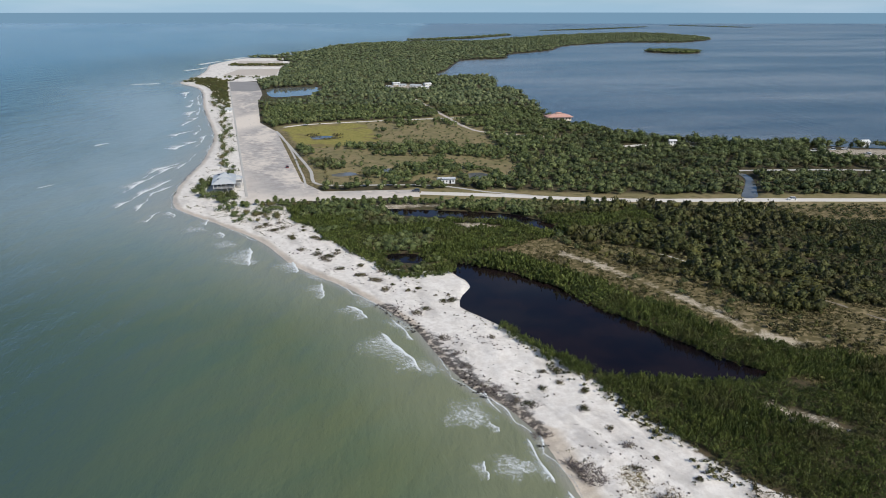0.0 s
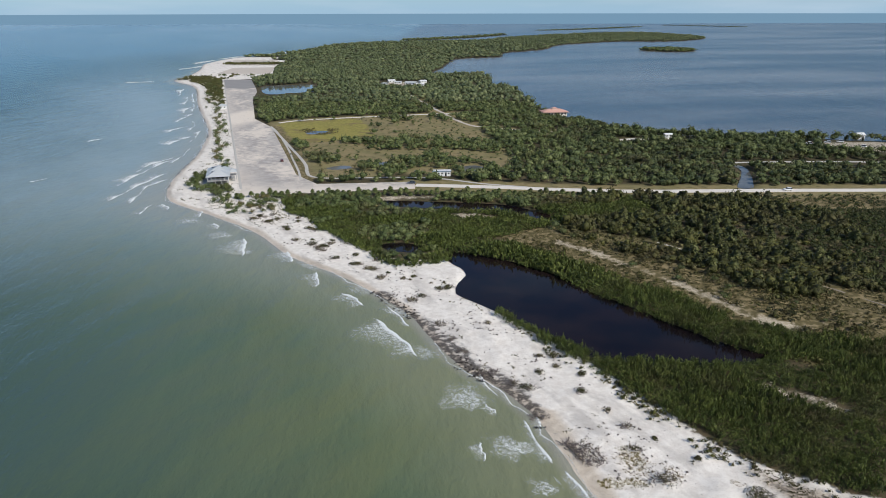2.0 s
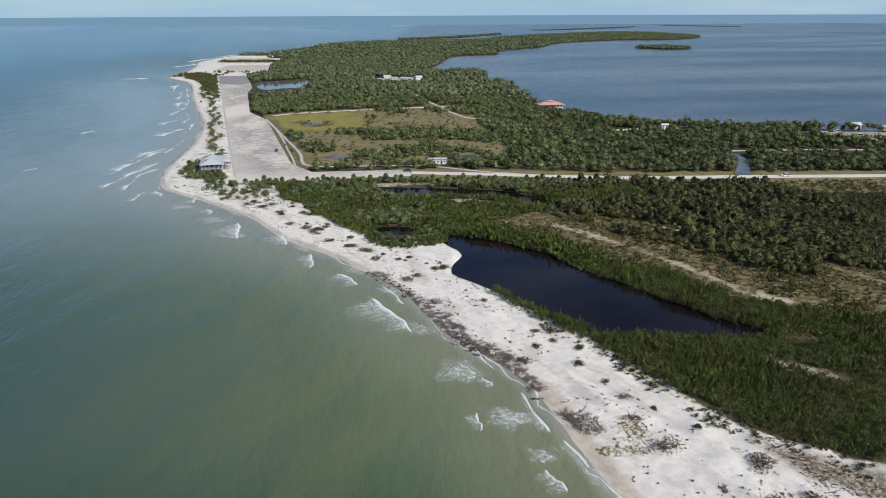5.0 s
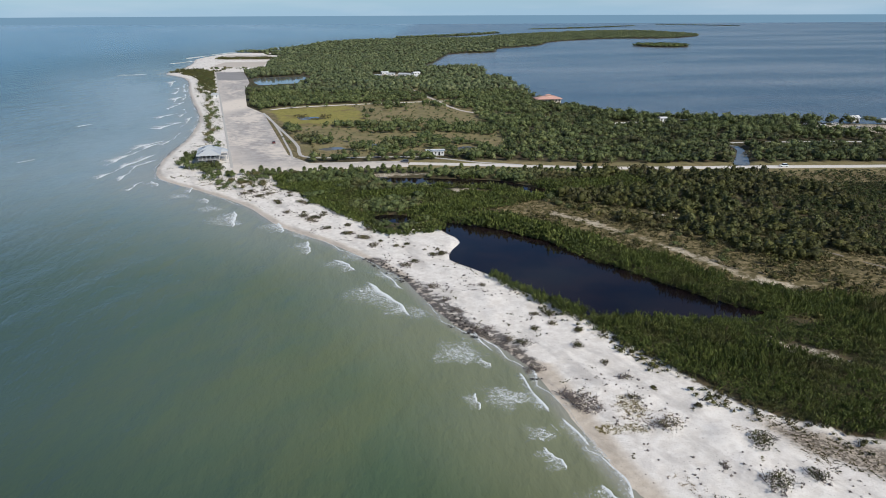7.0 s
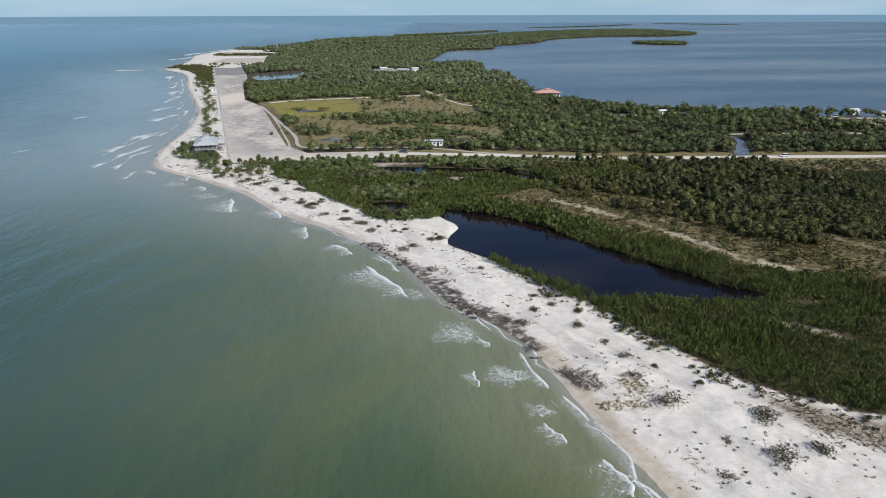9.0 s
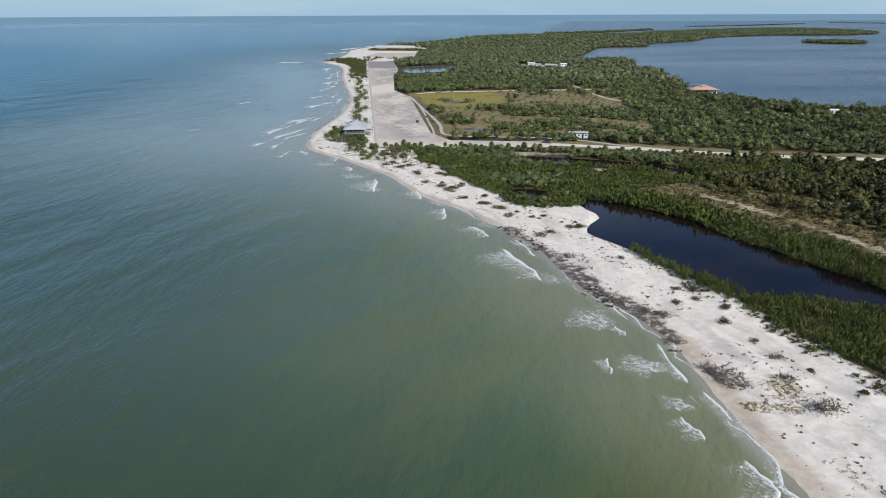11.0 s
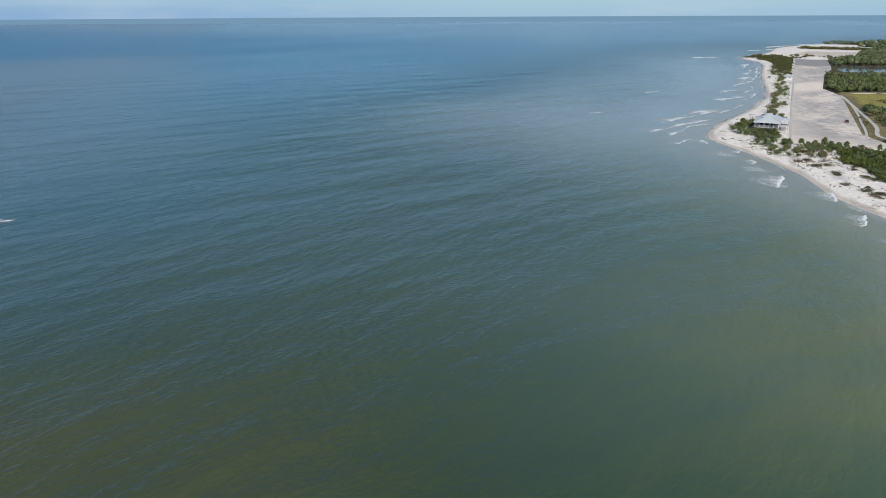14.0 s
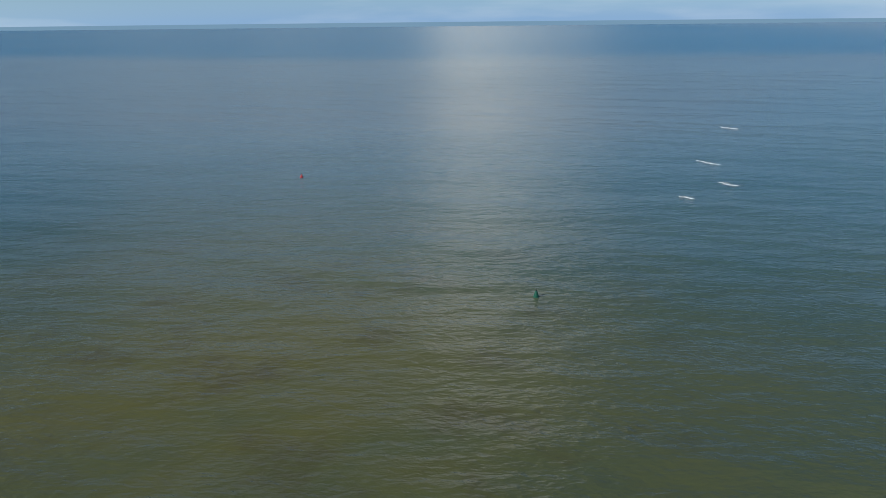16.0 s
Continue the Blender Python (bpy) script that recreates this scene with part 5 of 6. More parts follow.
stuff("dune_plants", scatter(-230, 110, 75, 700, 1.3, in_dune, 56), DUNE, DRYLEAF, "low olive and brown dune plants on sand", "dune plants", 57, (0.5, 1.25), (0.6, 1.1))
STRAW = [sprays(78 + i, 34, 0.9, 0.22, 0.4, 0.05, 3.5, 6) for i in range(3)]
stuff("straw", scatter(25, 75, 75, 130, 0.9, lambda x, y, r: (patchy(x, y, 3.5, 91) > 0.86) & (inside(x, y, SAND) > 3) & (land_at(x, y) > 8) & (r.random(x.shape) < 0.55), 92), STRAW, STRAWY, "flattened tan beach grass on white sand", "grass", 93, (0.6, 1.3))


stuff("dead_leaf_clumps", scatter(50, 105, 70, 112, 0.95, lambda x, y, r: (inside(x, y, RUBBLE) + 3 * (patchy(x, y, 4, 105) - 0.5) > 0) & (r.random(x.shape) < 0.75), 106), DUNE, DRYLEAF, "brown clumps of dead leaves and stalks at the edge of the thicket", "litter", 107, (0.45, 1.0), (0.6, 1.1))
stuff("matted_grass", scatter(30, 52, 94, 118, 0.62, lambda x, y, r: (np.minimum(np.hypot((x - 41) / 5.5, (y - 101) / 1.9), np.hypot((x - 43.5) / 2.6, (y - 110) / 4.5)) + 0.5 * patchy(x, y, 2.5, 108) < 1.2) & (r.random(x.shape) < 0.9), 109), STRAW, MATTED, "mat of yellow-brown dead grass on white sand", "grass", 110, (0.6, 1.2))


# ---- surf ----
def breaker(x0, y0, x1, y1, trail, seed, height=0.22, strength=1.0):
    """A breaking wave: a raised crest from one end to the other with foam trailing to seaward."""
    rng = np.random.default_rng(seed)
    a, b = np.array((x0, y0), float), np.array((x1, y1), float)
    length = np.hypot(*(b - a))
    c = (b - a) / length
    back = np.array((-c[1], c[0]))
    if back @ np.array((-0.9, -0.25)) < 0:
        back = -back
    n, m = int(max(10, length / 0.7)), 14
    ph = rng.uniform(0, 6.28, 3)
    vs, fo = [], []
    for i in range(n + 1):
        s = i / n
        bow = -back * (1.2 * np.sin(np.pi * s) * min(1, length / 12) + 0.35 * np.sin(9 * s + ph[0]) + 0.2 * np.sin(23 * s + ph[1]))
        w = trail * (0.35 + 0.65 * np.sin(np.pi * (0.12 + 0.76 * s)) ** 0.7) * (0.8 + 0.25 * np.sin(7 * s + ph[2]))
        ends = min(1, 5 * min(s, 1 - s) + 0.25)
        for j in range(m + 1):
            t = j / m
            p = a + (b - a) * s + bow + back * (w * t * t + 0.9 * t - 0.5)
            crest = np.exp(-((t - 0.16) / 0.12) ** 2)
            vs.append((*p, 0.03 + height * ends * crest * (0.75 + 0.25 * np.sin(17 * s + ph[0]))))
            fo.append(strength * ends * (1.05 * np.exp(-((t - 0.13) / 0.11) ** 2) + 1.0 * (1 - t) ** 0.36 * min(1, t / 0.12)))
    q = [(i * (m + 1) + j, i * (m + 1) + j + 1, (i + 1) * (m + 1) + j + 1, (i + 1) * (m + 1) + j) for i in range(n) for j in range(m)]
    tagged(new("breaking_wave", mesh_of("breaking_wave", vs, q, FOAM, {"foam": fo}, True)), "small breaking wave with white foam trailing behind it", "wave", "breaking waves")


def foam_patch(x, y, rx, ry, turn, seed, strength=0.8):
    """A lacy sheet of spent foam left behind a wave."""
    r = np.random.default_rng(seed)
    ph = r.uniform(0, 6.28, 3)
    vs, fo, n = [], [], 18
    c, s = np.cos(radians(turn)), np.sin(radians(turn))
    for i in range(n + 1):
        for j in range(n + 1):
            u, v = 2 * i / n - 1, 2 * j / n - 1
            k = 1 + 0.2 * np.sin(5 * v + ph[0]) + 0.15 * np.sin(9 * u + ph[1])
            vs.append((x + (u * rx * c - v * ry * s) * k, y + (u * rx * s + v * ry * c) * k, 0.035))
            fo.append(strength * max(0.0, 1 - (u * u + v * v)) ** 0.6 * (0.8 + 0.2 * u))
    q = [(i * (n + 1) + j, (i + 1) * (n + 1) + j, (i + 1) * (n + 1) + j + 1, i * (n + 1) + j + 1) for i in range(n) for j in range(n)]
    tagged(new("foam_patch", mesh_of("foam_patch", vs, q, FOAM, {"foam": fo}, True)), "lacy patch of spent white foam on green water", "foam", "foam patches")


def surf_line(points, seed, trail=3.0, strength=1.0, height=0.14):
    """A long, low breaking crest that follows a curved line, with thin broken foam behind it."""
    line = curve(points, 1.6)
    r = np.random.default_rng(seed)
    d = np.gradient(line, axis=0)
    d /= np.linalg.norm(d, axis=1)[:, None] + 1e-9
    side = np.stack([-d[:, 1], d[:, 0]], 1)
    side[side[:, 0] > 0] *= -1
    ph = r.uniform(0, 6.28, 4)
    vs, fo, m, n = [], [], 8, len(line) - 1
    for i, (p, q) in enumerate(zip(line, side)):
        s = i / n
        wob = 0.35 * np.sin(i * 0.9 + ph[0]) + 0.5 * np.sin(i * 0.37 + ph[2]) + 0.8 * np.sin(i * 0.17 + ph[1])
        live = min(1, 6 * min(s, 1 - s) + 0.2) * (0.85 + 0.3 * np.sin(i * 0.33 + ph[2]) + 0.2 * np.sin(i * 0.9 + ph[3]))
        w = trail * (0.6 + 0.4 * np.sin(i * 0.21 + ph[3]))
        for j in range(m + 1):
            t = j / m
            vs.append((*(p + q * (wob + w * t * t + 0.9 * t - 0.4)), 0.03 + height * live * np.exp(-((t - 0.2) / 0.15) ** 2)))
            fo.append(strength * live * (0.6 * np.exp(-((t - 0.18) / 0.12) ** 2) + 0.78 * (1 - t) ** 0.55 * min(1, t / 0.15)))
    q = [(i * (m + 1) + j, i * (m + 1) + j + 1, (i + 1) * (m + 1) + j + 1, (i + 1) * (m + 1) + j) for i in range(n) for j in range(m)]
    tagged(new("breaking_wave", mesh_of("breaking_wave", vs, q, FOAM, {"foam": fo}, True)), "long thin breaking crest with broken foam behind it", "wave", "breaking waves")


for i, row in enumerate((
        (-20, 184, -5, 157, 15, 0.22, 1.0), (-33, 205, -24, 193, 9), (12, 132, 15, 127, 3), (22, 95, 26, 88, 5), (31, 84, 34.5, 73, 10, 0.3, 0.9),
        (-84, 268, -78, 243, 15), (-62, 250, -57, 236, 12), (-46, 226, -43, 210, 8), (-120, 318, -113, 299, 7), (-141, 324, -133, 313, 7), (-104, 290, -99, 280, 6), (9.7, 116, 10.8, 108.5, 4))):
    breaker(*row[:5], 400 + i, *row[5:])
for i, row in enumerate(((7, 135.5, 8.5, 8, 0, 0.88), (17, 114, 7.5, 5.5, -30, 0.92), (22.5, 100, 4, 4, -40, 0.85), (-14, 190, 7, 5, -40, 0.8), (-117, 294, 8, 7, -30, 0.8), (-96, 272, 9, 6, -50, 0.82),
                         (-80, 251, 7, 5, -40, 0.85), (-50, 233, 8, 4, -45, 0.78), (-28, 208, 8, 4, -45, 0.75), (33, 94, 4, 7, 15, 0.8), (-4, 160, 5, 7, 30, 0.75))):
    foam_patch(*row[:5], 500 + i, row[5] + 0.16)
for i, (points, trail, strength) in enumerate((
        ([(-169, 330), (-170, 348), (-168, 364), (-163, 402)], 5, 1.05), ([(-179, 362), (-180, 384), (-180, 402), (-175, 434)], 7, 1.1), ([(-157, 324), (-160, 342), (-161, 362), (-157, 384)], 3, 0.95),
        ([(-183, 396), (-184, 412), (-181, 432), (-177, 447)], 5, 1.0), ([(-143, 305), (-146, 315), (-145, 325)], 4, 1.0), ([(-171, 424), (-173, 446), (-178, 476)], 3, 0.85),
        ([(-197, 490), (-197, 508), (-193, 526)], 9, 1.15), ([(-187, 500), (-190, 524), (-196, 556)], 3, 0.9), ([(-219, 541), (-219, 558), (-215, 578)], 7, 1.1), ([(-204, 552), (-210, 578), (-219, 606)], 3, 0.9),
        ([(-231, 600), (-234, 626), (-236, 654)], 7, 1.15), ([(-246, 655), (-250, 678), (-254, 704)], 6, 1.15), ([(-240, 668), (-248, 694), (-260, 728)], 3, 0.95), ([(-268, 721), (-276, 752), (-286, 790)], 6, 1.15),
        ([(-262, 740), (-278, 780), (-296, 836)], 3, 1.0), ([(-300, 802), (-312, 836), (-322, 876)], 6, 1.15), ([(-262, 503), (-261, 509), (-257, 516)], 4, 1.2), ([(-234, 372), (-232, 377), (-229, 382)], 3, 1.2),
        ([(20.5, 125), (24.2, 117.2), (26.8, 108)], 1.6, 1.15), ([(7, 154), (9.5, 152), (13, 143), (15.2, 135)], 1.8, 1.1), ([(29, 106), (30.5, 102), (32.5, 95)], 1.5, 1.05), ([(36, 80), (37.5, 74), (39, 66)], 1.8, 1.05),
        ([(-8, 177), (-13, 189), (-19, 197)], 1.5, 1.0), ([(24.6, 104), (25.6, 98)], 1.5, 1.0))):
    surf_line(points, 520 + i, trail * (1.9 if i < 18 else 2.2), strength * (1.75 if i < 18 else 1.1))
for i, row in enumerate(((-370, 70, -362, 78, 3), (-281, 42, -271, 50, 2.5), (-242, 42, -236, 48, 4), (-221, 26, -217, 31, 3))):
    breaker(*row, 440 + i, 0.3, 1.0)
for i, row in enumerate(((-432, 960, -395, 972, 9), (-436, 1180, -418, 1260, 14), (-455, 1310, -446, 1420, 18), (-448, 1440, -420, 1540, 20), (-392, 1570, -352, 1720, 24), (-340, 1760, -318, 1960, 26))):
    breaker(*row, 470 + i, 0.5, 1.6)


# lumps of peat and stumps at the water's edge
LUMP = [leafy(170 + i, 6, 0.35, 0.25, 0.12, 0.25, 2, -0.4, 0.2, 0.9) for i in range(3)]
stuff("peat_lumps", scatter(-25, 36, 110, 206, 0.9, lambda x, y, r: (to_line(x, y, PEAT) < 7) & (abs(land_at(x, y) - 0.6) < 2.8) & (patchy(x, y, 4, 71) > 0.52) & (r.random(x.shape) < 0.5), 72), LUMP, PEATY, "dark lumps of peat and stumps in the swash", "peat", 73, (0.3, 1.1), (0.5, 1.0))


# ---- swash along the beach ----
def swash(points, seed, width=1.5, lobe=1.0):
    """A thin sheet of water that runs up the sand in lobes, with foam at its edge and lace behind."""
    line = curve(points, 1.2)
    r = np.random.default_rng(seed)
    d = np.gradient(line, axis=0)
    d /= np.linalg.norm(d, axis=1)[:, None]
    nrm = np.stack([d[:, 1], -d[:, 0]], 1)
    run = np.concatenate([[0], np.cumsum(np.hypot(*np.diff(line, axis=0).T))])
    ph = r.uniform(0, 6, 4)
    up = lobe * (2.0 * np.abs(np.sin(run / 6.5 + ph[0] + 0.8 * np.sin(run / 17 + ph[1]))) ** 0.6 - 1.2) + 0.2 * np.sin(run / 1.3 + ph[2])
    live = 0.78 + 0.22 * np.sin(run / 9 + ph[3])
    m = 8
    t = np.linspace(0, 1, m + 1)
    wide = width * (0.8 + 0.35 * np.sin(run / 11 + ph[2]))
    xy = line[:, None] + nrm[:, None] * (up[:, None, None] - (t[None] ** 1.4 * wide[:, None])[..., None])
    flat = xy.reshape(-1, 2)
    z = np.maximum(ground_z(flat), 0.0) + 0.05
    fo = live[:, None] * (0.95 * np.exp(-((t - 0.05) / 0.10) ** 2) + 0.86 * (1 - t) ** 0.5)[None]
    q = [(i * (m + 1) + j, i * (m + 1) + j + 1, (i + 1) * (m + 1) + j + 1, (i + 1) * (m + 1) + j) for i in range(len(line) - 1) for j in range(m)]
    me = mesh_of("swash_foam", np.concatenate([flat, z[:, None]], 1), q, FOAM, {"foam": fo.ravel()}, True)
    tagged(new("swash_foam", me), "lobed sheet of white foam at the water's edge", "foam", "swash lines")


swash([(42, 60), (38.5, 72), (35.5, 84), (31.5, 98), (28.5, 111), (24.5, 126)], 1, 5.5, 1.4)
swash([(23, 127), (16, 139.5), (7, 150), (-1, 166)], 2, 3.5)
swash([(-8, 183), (-16, 196), (-35, 220), (-60, 244)], 3, 2.4, 0.8)
swash([(-82, 276), (-111, 304), (-137, 327), (-147, 346), (-153, 368), (-159, 400)], 4, 2.2, 0.8)
swash([(-164, 442), (-174, 492), (-190, 553), (-219, 629), (-256, 727), (-301, 858)], 5, 3.5, 1.2)


# ---- buildings, vehicles, buoys ----
def box(bm, x0, x1, y0, y1, z0, z1):
    v = [bm.verts.new((x, y, z)) for z in (z0, z1) for x, y in ((x0, y0), (x1, y0), (x1, y1), (x0, y1))]
    for f in ((3, 2, 1, 0), (4, 5, 6, 7), (0, 1, 5, 4), (1, 2, 6, 5), (2, 3, 7, 6), (3, 0, 4, 7)):
        bm.faces.new([v[i] for i in f])
    return v


def boxed(name, dims, material, parent, label="", bevel=0.0):
    bm = bmesh.new()
    box(bm, *dims)
    if bevel:
        bmesh.ops.bevel(bm, geom=bm.edges[:], offset=bevel, segments=1, affect="EDGES")
    return part(name, bm, material, parent, label)


def hip(name, x0, x1, y0, y1, z, rise, material, parent, label="", thick=0.18, gable=False):
    """A hipped or gabled roof with thickness; the ridge runs along the longer side."""
    bm = bmesh.new()
    w, d = x1 - x0, y1 - y0
    k = 0 if gable else min(w, d) / 2
    if w >= d:
        r = [(x0 + k, (y0 + y1) / 2, z + rise), (x1 - k, (y0 + y1) / 2, z + rise)]
    else:
        r = [((x0 + x1) / 2, y0 + k, z + rise), ((x0 + x1) / 2, y1 - k, z + rise)]
    lay = []
    for dz in (0, -thick):
        e = [bm.verts.new((a, b, z + dz)) for a, b in ((x0, y0), (x1, y0), (x1, y1), (x0, y1))]
        t = [bm.verts.new((a, b, c + dz)) for a, b, c in r]
        lay.append(e)
        fs = ((e[0], e[1], t[1], t[0]), (e[1], e[2], t[1]), (e[2], e[3], t[0], t[1]), (e[3], e[0], t[0])) if w >= d else \
             ((e[0], e[1], t[0]), (e[1], e[2], t[1], t[0]), (e[2], e[3], t[1]), (e[3], e[0], t[0], t[1]))
        for f in fs:
            bm.faces.new(f)
    for i in range(4):
        j = (i + 1) % 4
        bm.faces.new((lay[0][i], lay[0][j], lay[1][j], lay[1][i]))
    return part(name, bm, material, parent, label)


def thing(name, x, y, z, turn, label, category, group=""):
    root = new(name)
    root.matrix_basis = pose(x, y, z, 0, 0, turn)
    return tagged(root, label, category, group)


METAL_ROOF = weathered("galvanised_roof", (0.34, 0.36, 0.37), (0.48, 0.50, 0.50), 0.5, 5, 0.45, 0.5, 0.0)
GREYWOOD = weathered("grey_boards", (0.22, 0.22, 0.22), (0.36, 0.36, 0.35), 0.8, 9, 0.85)
WHITE = weathered("white_paint", (0.50, 0.51, 0.51), (0.66, 0.66, 0.65), 0.6, 8, 0.6)
CREAM = weathered("cream_stucco", (0.58, 0.50, 0.40), (0.70, 0.62, 0.51), 0.5, 8, 0.85)
TILE = weathered("red_roof_tile", (0.43, 0.23, 0.18), (0.58, 0.36, 0.30), 0.5, 4, 0.8)
PANE = Mat("dark_glass", 0.08, 0.5).colour((0.02, 0.025, 0.03)).m
RUBBER = Mat("tyre_rubber", 0.85, 0.2).colour((0.02, 0.02, 0.02)).m
STEEL = Mat("wheel_steel", 0.35, 0.5, 0.8).colour((0.45, 0.45, 0.46)).m
LAMP = Mat("lamp_lens", 0.15, 0.5).colour((0.75, 0.75, 0.72)).m
BLUEROOF = weathered("blue_eave", (0.10, 0.16, 0.24), (0.16, 0.24, 0.34), 0.5, 5, 0.6)


def beach_house():
    h = thing("beach_house", -124.5, 369, 1.0, 15, "raised grey timber beach house on stilts with pale metal roof", "house")
    h.scale = (0.9, 0.9, 0.9)
    for i in range(4):
        for j in range(6):
            x, y = -5.6 + i * 3.73, -11.2 + j * 4.4
            boxed("pile", (x - 0.16, x + 0.16, y - 0.16, y + 0.16, -0.6, 2.9), GREYWOOD, h)
    boxed("deck", (-6.3, 6.3, -12, 11.6, 2.9, 3.15), GREYWOOD, h, "grey timber deck")
    boxed("wall", (-5.0, 5.0, -8.6, 10.8, 3.15, 5.9), GREYWOOD, h, "grey board wall")
    for k in range(3):
        w = boxed("window", (-4.4 + k * 3.1, -2.2 + k * 3.1, -8.66, -8.58, 4.0, 5.3), PANE, h, "dark window")
        boxed("window_frame", (-4.5 + k * 3.1, -2.1 + k * 3.1, -8.70, -8.61, 3.88, 3.99), WHITE, w)
    for s in (-1, 1):
        for k in range(4):
            x = 5.04 * s
            boxed("window", (min(x, x + 0.05 * s), max(x, x + 0.05 * s), -6 + k * 4.2, -3.8 + k * 4.2, 4.0, 5.3), PANE, h, "dark window")
    for i in range(6):
        x = -6.1 + i * 2.44
        boxed("porch_post", (x - 0.1, x + 0.1, -11.9, -11.7, 3.15, 5.95), WHITE, h)
    for s in (-1, 1):
        for k in range(4):
            boxed("porch_post", (6.1 * s - 0.1, 6.1 * s + 0.1, -8 + k * 6.2, -7.8 + k * 6.2, 3.15, 5.95), WHITE, h)
    for z in (3.6, 4.1):
        boxed("rail", (-6.15, 6.15, -11.86, -11.78, z, z + 0.1), GREYWOOD, h, "grey porch rail")
        for s in (-1, 1):
            boxed("rail", (6.1 * s - 0.05, 6.1 * s + 0.05, -11.7, 11.4, z, z + 0.1), GREYWOOD, h, "grey porch rail")
    hip("roof", -7.2, 7.2, -13, 0.5, 5.95, 3.0, METAL_ROOF, h, "pale metal hip roof")
    hip("roof", -7.0, 7.0, -3.5, 12.6, 6.25, 3.1, METAL_ROOF, h, "pale metal hip roof")
    hip("roof", 5.5, 11.0, 2.0, 9.0, 5.4, 1.5, METAL_ROOF, h, "small metal roof over the stairs")
    for x, y, z in ((-2.9, -7.0, 7.75), (2.4, 5.4, 8.45), (-3.2, 4.6, 8.15)):
        boxed("skylight", (x - 0.8, x + 0.8, y - 0.6, y + 0.6, z, z + 0.25), PANE, h, "dark skylight")
    stair = boxed("stair", (6.4, 10.6, 3.0, 8.0, 2.8, 3.0), GREYWOOD, h, "timber stair landing")
    for k in range(14):
        boxed("tread", (7.0, 9.6, 2.9 - k * 0.32, 3.2 - k * 0.32, 2.75 - k * 0.2, 2.82 - k * 0.2), GREYWOOD, stair)
    for x in (6.6, 10.4):
        for y in (3.2, 7.8):
            boxed("stair_post", (x - 0.12, x + 0.12, y - 0.12, y + 0.12, -0.5, 5.4), GREYWOOD, h)


def cabin():
    h = thing("cabin", 1.2, 382, 1.0, 4, "long white prefabricated cabin with a flat overhanging roof", "cabin")
    boxed("wall", (-5.1, 5.1, -1.7, 1.7, 0.35, 3.2), WHITE, h, "white clad wall", 0.04)
    boxed("base", (-4.9, 4.9, -1.5, 1.5, -0.2, 0.35), CONCRETE, h, "concrete base")
    boxed("roof", (-5.6, 5.6, -2.3, 2.0, 3.2, 3.42), BLUEROOF, h, "blue-grey roof edge")
    boxed("roof_sheet", (-5.5, 5.5, -2.2, 1.9, 3.42, 3.5), WHITE, h, "white roof sheet")
    for x in (-3.9, 2.3):
        d = boxed("door", (x - 0.5, x + 0.5, -1.76, -1.69, 0.4, 2.5), PANE, h, "dark door")
        boxed("handle", (x + 0.3, x + 0.38, -1.82, -1.77, 1.35, 1.5), STEEL, d)
    for x in (-1.8, 0.2, 4.0):
        boxed("window", (x - 0.45, x + 0.45, -1.75, -1.69, 1.5, 2.3), PANE, h, "small dark window")
    for k in range(3):
        boxed("step", (-4.5, -3.3, -2.6 + k * 0.3, -2.3 + k * 0.3, -0.1, 0.05 + k * 0.13), CONCRETE, h)


def red_house():
    h = thing("visitor_building", 104, 634, 1.0, 6, "cream building with a wide red tiled hip roof and a cupola", "building")
    boxed("wall", (-10.5, 10.5, -5.5, 5.5, -0.2, 3.4), CREAM, h, "cream stucco wall")
    hip("roof", -12.2, 12.2, -7.2, 7.2, 3.4, 2.4, TILE, h, "red tiled hip roof")
    boxed("cupola", (-2.2, 2.2, -1.8, 1.8, 4.9, 6.3), CREAM, h, "cream cupola")
    hip("cupola_roof", -2.9, 2.9, -2.5, 2.5, 6.3, 0.9, TILE, h, "red tiled cupola roof")
    for k in range(7):
        x = -9 + k * 3
        boxed("window", (x - 0.6, x + 0.6, -5.56, -5.48, 1.0, 2.6), PANE, h, "dark window")


def shed(x, y, w, d, hgt, turn, label, roof, rise=1.6, gable=True):
    h = thing("shed", x, y, 1.0, turn, label, "building", "sheds and houses in the woods")
    boxed("wall", (-w / 2, w / 2, -d / 2, d / 2, -0.2, hgt), WHITE, h, "white wall")
    hip("roof", -w / 2 - 0.6, w / 2 + 0.6, -d / 2 - 0.6, d / 2 + 0.6, hgt, rise, roof, h, "", 0.18, gable)
    if gable:
        for s in (-1, 1):
            bm = bmesh.new()
            if w >= d:
                tri = [(s * w / 2, -d / 2, hgt), (s * w / 2, d / 2, hgt), (s * w / 2, 0, hgt + rise * 0.92)]
            else:
                tri = [(-w / 2, s * d / 2, hgt), (w / 2, s * d / 2, hgt), (0, s * d / 2, hgt + rise * 0.92)]
            bm.faces.new([bm.verts.new(p) for p in tri])
            part("gable", bm, WHITE, h)
    n = max(2, int(w / 4))
    for k in range(n):
        x0 = -w / 2 + (k + 0.5) * w / n
        boxed("window", (x0 - 0.5, x0 + 0.5, -d / 2 - 0.05, -d / 2 + 0.02, 1.0, 2.1), PANE, h, "dark window")


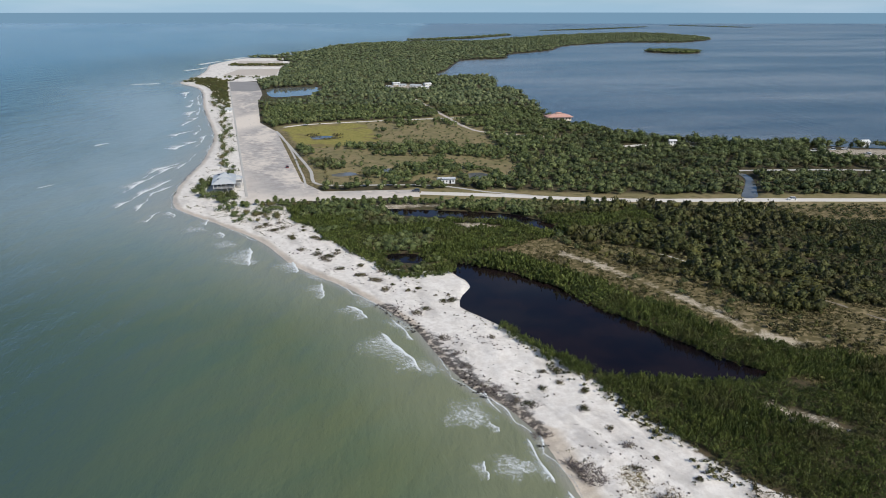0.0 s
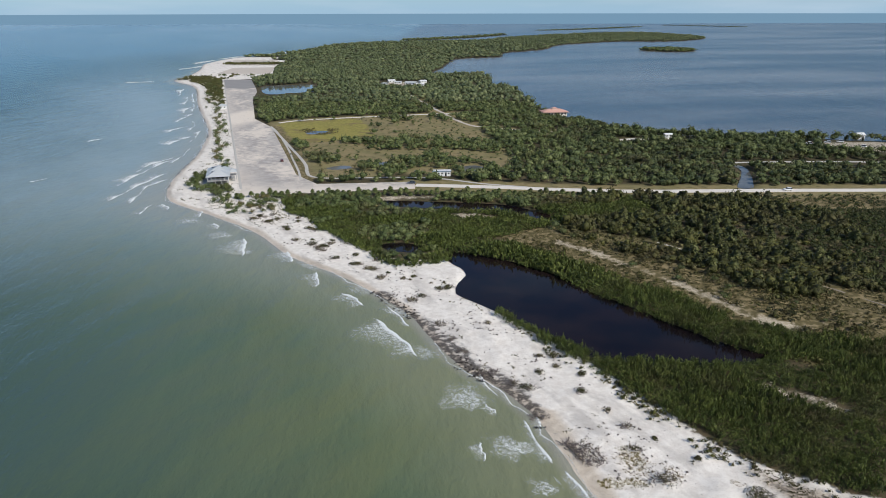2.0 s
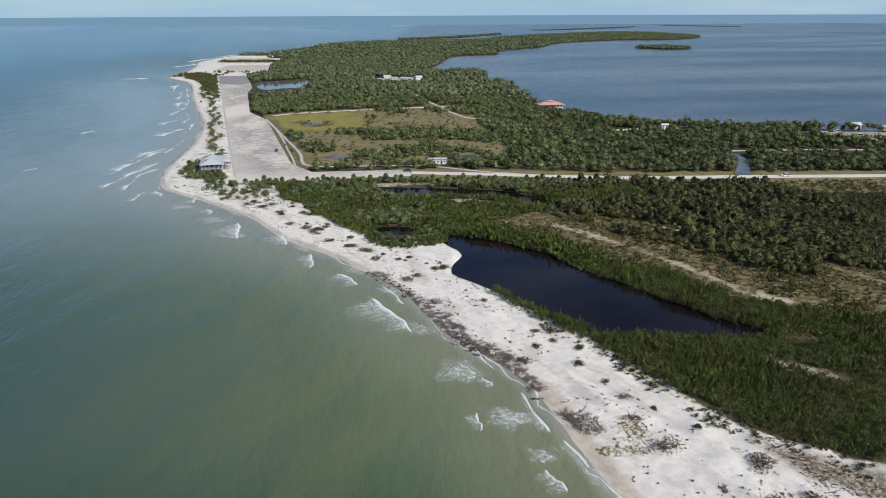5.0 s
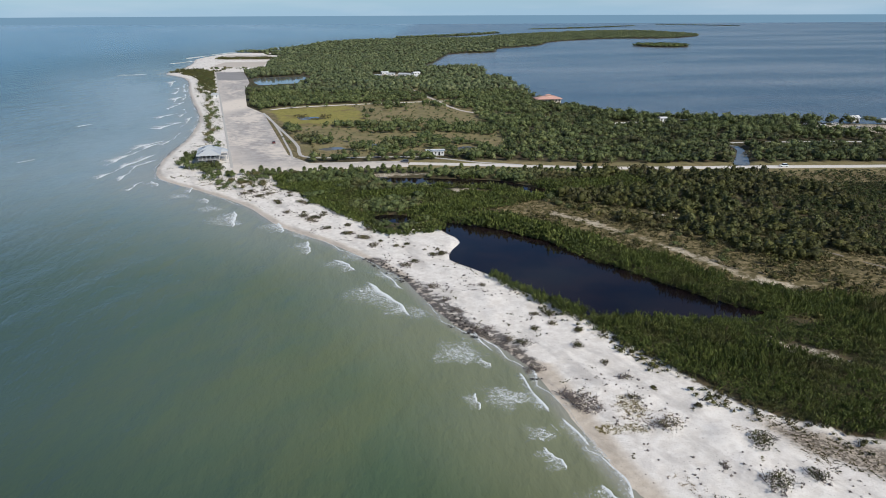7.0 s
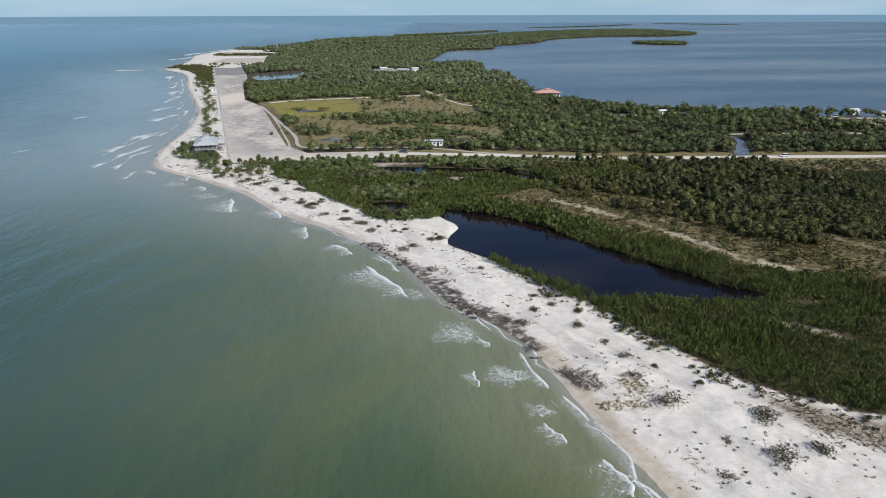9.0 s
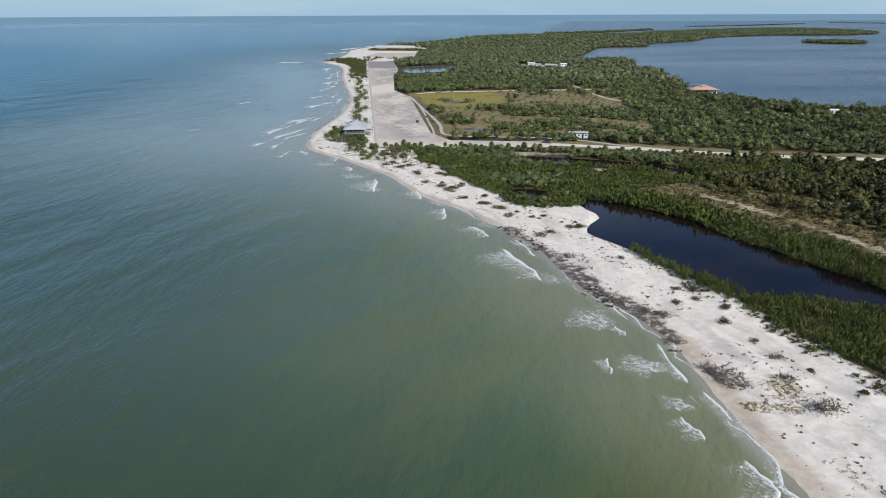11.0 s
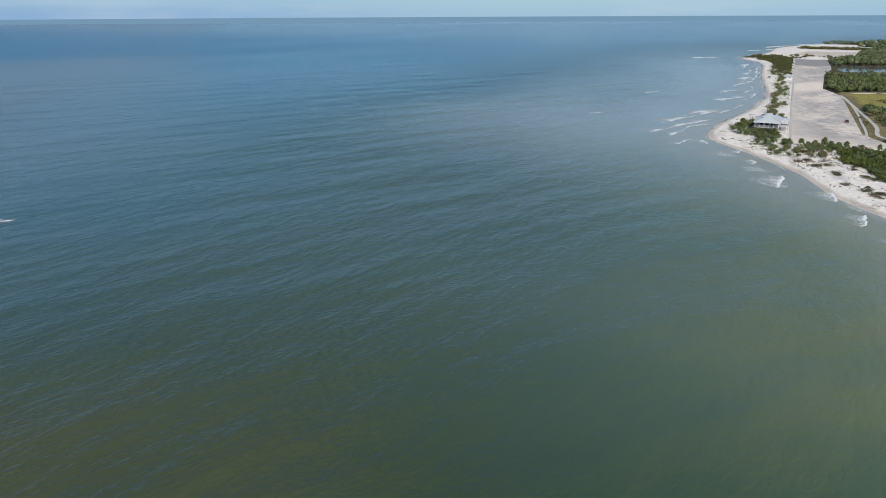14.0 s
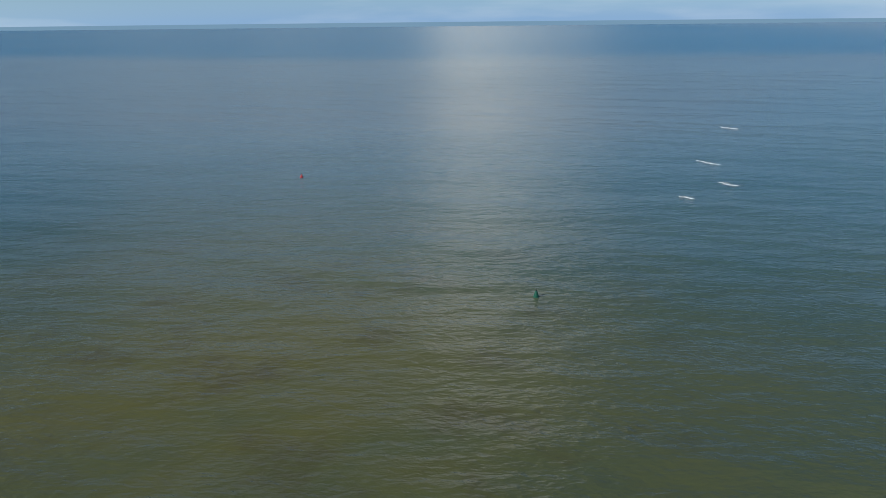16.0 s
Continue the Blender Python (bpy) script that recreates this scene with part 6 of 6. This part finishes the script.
def car(x, y, turn, colour, label, tall=1.55):
    paint = Mat("car_paint", 0.3, 0.5).colour(colour).m
    c = thing("car", x, y, 1.2, turn, label, "car", "parked cars")
    bm = bmesh.new()
    prof = [(-2.2, 0.35), (-2.25, 0.75), (-2.1, 1.0), (2.05, 0.95), (2.25, 0.65), (2.2, 0.35)]
    for s in (-1, 1):
        for p in prof:
            bm.verts.new((s * 0.9, p[0], p[1]))
    bm.verts.ensure_lookup_table()
    n = len(prof)
    bm.faces.new([bm.verts[i] for i in range(n)])
    bm.faces.new([bm.verts[n + i] for i in range(n)])
    for i in range(n):
        j = (i + 1) % n
        bm.faces.new((bm.verts[i], bm.verts[j], bm.verts[n + j], bm.verts[n + i]))
    bmesh.ops.bevel(bm, geom=bm.edges[:], offset=0.07, segments=1, affect="EDGES")
    part("body", bm, paint, c)
    bm = bmesh.new()
    v = box(bm, -0.84, 0.84, -2.0, 1.0, 0.98, tall - 0.06)
    for p in v[4:]:
        p.co.x *= 0.84
        p.co.y = p.co.y * 0.78 - 0.1
    part("glasshouse", bm, PANE, c, "dark windows")
    boxed("roof", (-0.7, 0.7, -1.6, 0.65, tall - 0.06, tall), paint, c, "", 0.02)
    for sx in (-1, 1):
        for sy in (-1.35, 1.4):
            bm = bmesh.new()
            bmesh.ops.create_cone(bm, cap_ends=True, segments=14, radius1=0.34, radius2=0.34, depth=0.22, matrix=pose(sx * 0.82, sy, 0.34, 0, 90, 0))
            w = part("wheel", bm, RUBBER, c, "black tyre")
            bm = bmesh.new()
            bmesh.ops.create_cone(bm, cap_ends=True, segments=10, radius1=0.2, radius2=0.18, depth=0.04, matrix=pose(sx * 0.945, sy, 0.34, 0, 90, 0))
            part("rim", bm, STEEL, w)
        boxed("headlight", (sx * 0.62 - 0.16, sx * 0.62 + 0.16, 2.14, 2.26, 0.62, 0.78), LAMP, c)


def buoy(x, y, colour, pointed, label):
    paint = weathered("buoy_paint", tuple(0.6 * k for k in colour), colour, 1.5, 8, 0.5, 0.4)
    b = thing("buoy", x, y, 0.0, 20, label, "buoy", "channel buoys")
    bm = bmesh.new()
    bmesh.ops.create_cone(bm, cap_ends=True, segments=18, radius1=0.62, radius2=0.55, depth=0.55, matrix=pose(0, 0, 0.1))
    bmesh.ops.bevel(bm, geom=[e for e in bm.edges if len(e.link_faces) == 2 and e.calc_face_angle(0) > 1], offset=0.06, segments=2, affect="EDGES")
    part("float", bm, paint, b)
    bm = bmesh.new()
    bmesh.ops.create_cone(bm, cap_ends=True, segments=14, radius1=0.42, radius2=0.08 if pointed else 0.26, depth=0.9, matrix=pose(0, 0, 0.8))
    part("tower", bm, paint, b)
    bm = bmesh.new()
    bmesh.ops.create_cone(bm, cap_ends=True, segments=10, radius1=0.1, radius2=0.1, depth=0.35, matrix=pose(0, 0, 1.4))
    part("lantern", bm, PANE, b)


beach_house()
cabin()
red_house()
WHITE_ROOF = WHITE
shed(-68, 948, 9, 6, 2.6, 20, "small white building with a pale roof among trees", WHITE_ROOF, 1.2)
shed(-58, 930, 9, 5, 2.4, -10, "white building with a pale roof among trees", METAL_ROOF, 1.1)
shed(-26, 940, 9, 7, 2.6, 30, "white building with a pale roof among trees", WHITE_ROOF, 1.3)
shed(-40, 918, 14, 8, 2.6, -20, "long grey-roofed building among trees", METAL_ROOF, 1.6)
shed(-28, 900, 10, 7, 2.4, 10, "small white building with a pale roof among trees", WHITE_ROOF, 1.1)
shed(-74, 912, 7, 5, 2.2, -30, "small grey-roofed building among trees", METAL_ROOF, 1.0)
shed(-216, 684, 7, 7, 3.0, 15, "white beach shelter with a hip roof", METAL_ROOF, 1.8, False)
shed(-322, 1316, 9, 6, 2.6, 15, "white building beside the far car park", WHITE_ROOF, 1.0)
shed(172, 512, 5, 3.4, 2.6, 5, "small white hut beside the road", WHITE_ROOF, 0.8)
shed(313, 506, 6, 5, 3.0, 10, "small white building by the bay shore", WHITE_ROOF, 1.5)
shed(334, 496, 12, 6, 2.6, -15, "low pale building by the bay shore", METAL_ROOF, 1.2)
car(-101, 424, 17, (0.13, 0.03, 0.028), "dark red car standing on the empty car park")
car(-15.5, 362, 80, (0.06, 0.07, 0.09), "dark car standing at the end of the car park", 1.7)
for i, (x, y, t, col) in enumerate(((264, 482, 70, (0.7, 0.7, 0.7)), (272, 485, 75, (0.75, 0.75, 0.74)), (280, 487, 80, (0.5, 0.52, 0.55)), (290, 489, 70, (0.7, 0.7, 0.7)), (160, 500, 20, (0.35, 0.38, 0.44)), (296, 470, 40, (0.72, 0.72, 0.7)))):
    car(x, y, t, col, "pale car parked among the trees", 1.8)
car(186, 345.5, 88, (0.75, 0.75, 0.74), "white car on the pale shell road", 1.7)
buoy(-132.6, -15.5, (0.010, 0.10, 0.062), False, "green channel buoy with a short tower")
buoy(-235, -99.3, (0.45, 0.04, 0.05), True, "red conical channel buoy")
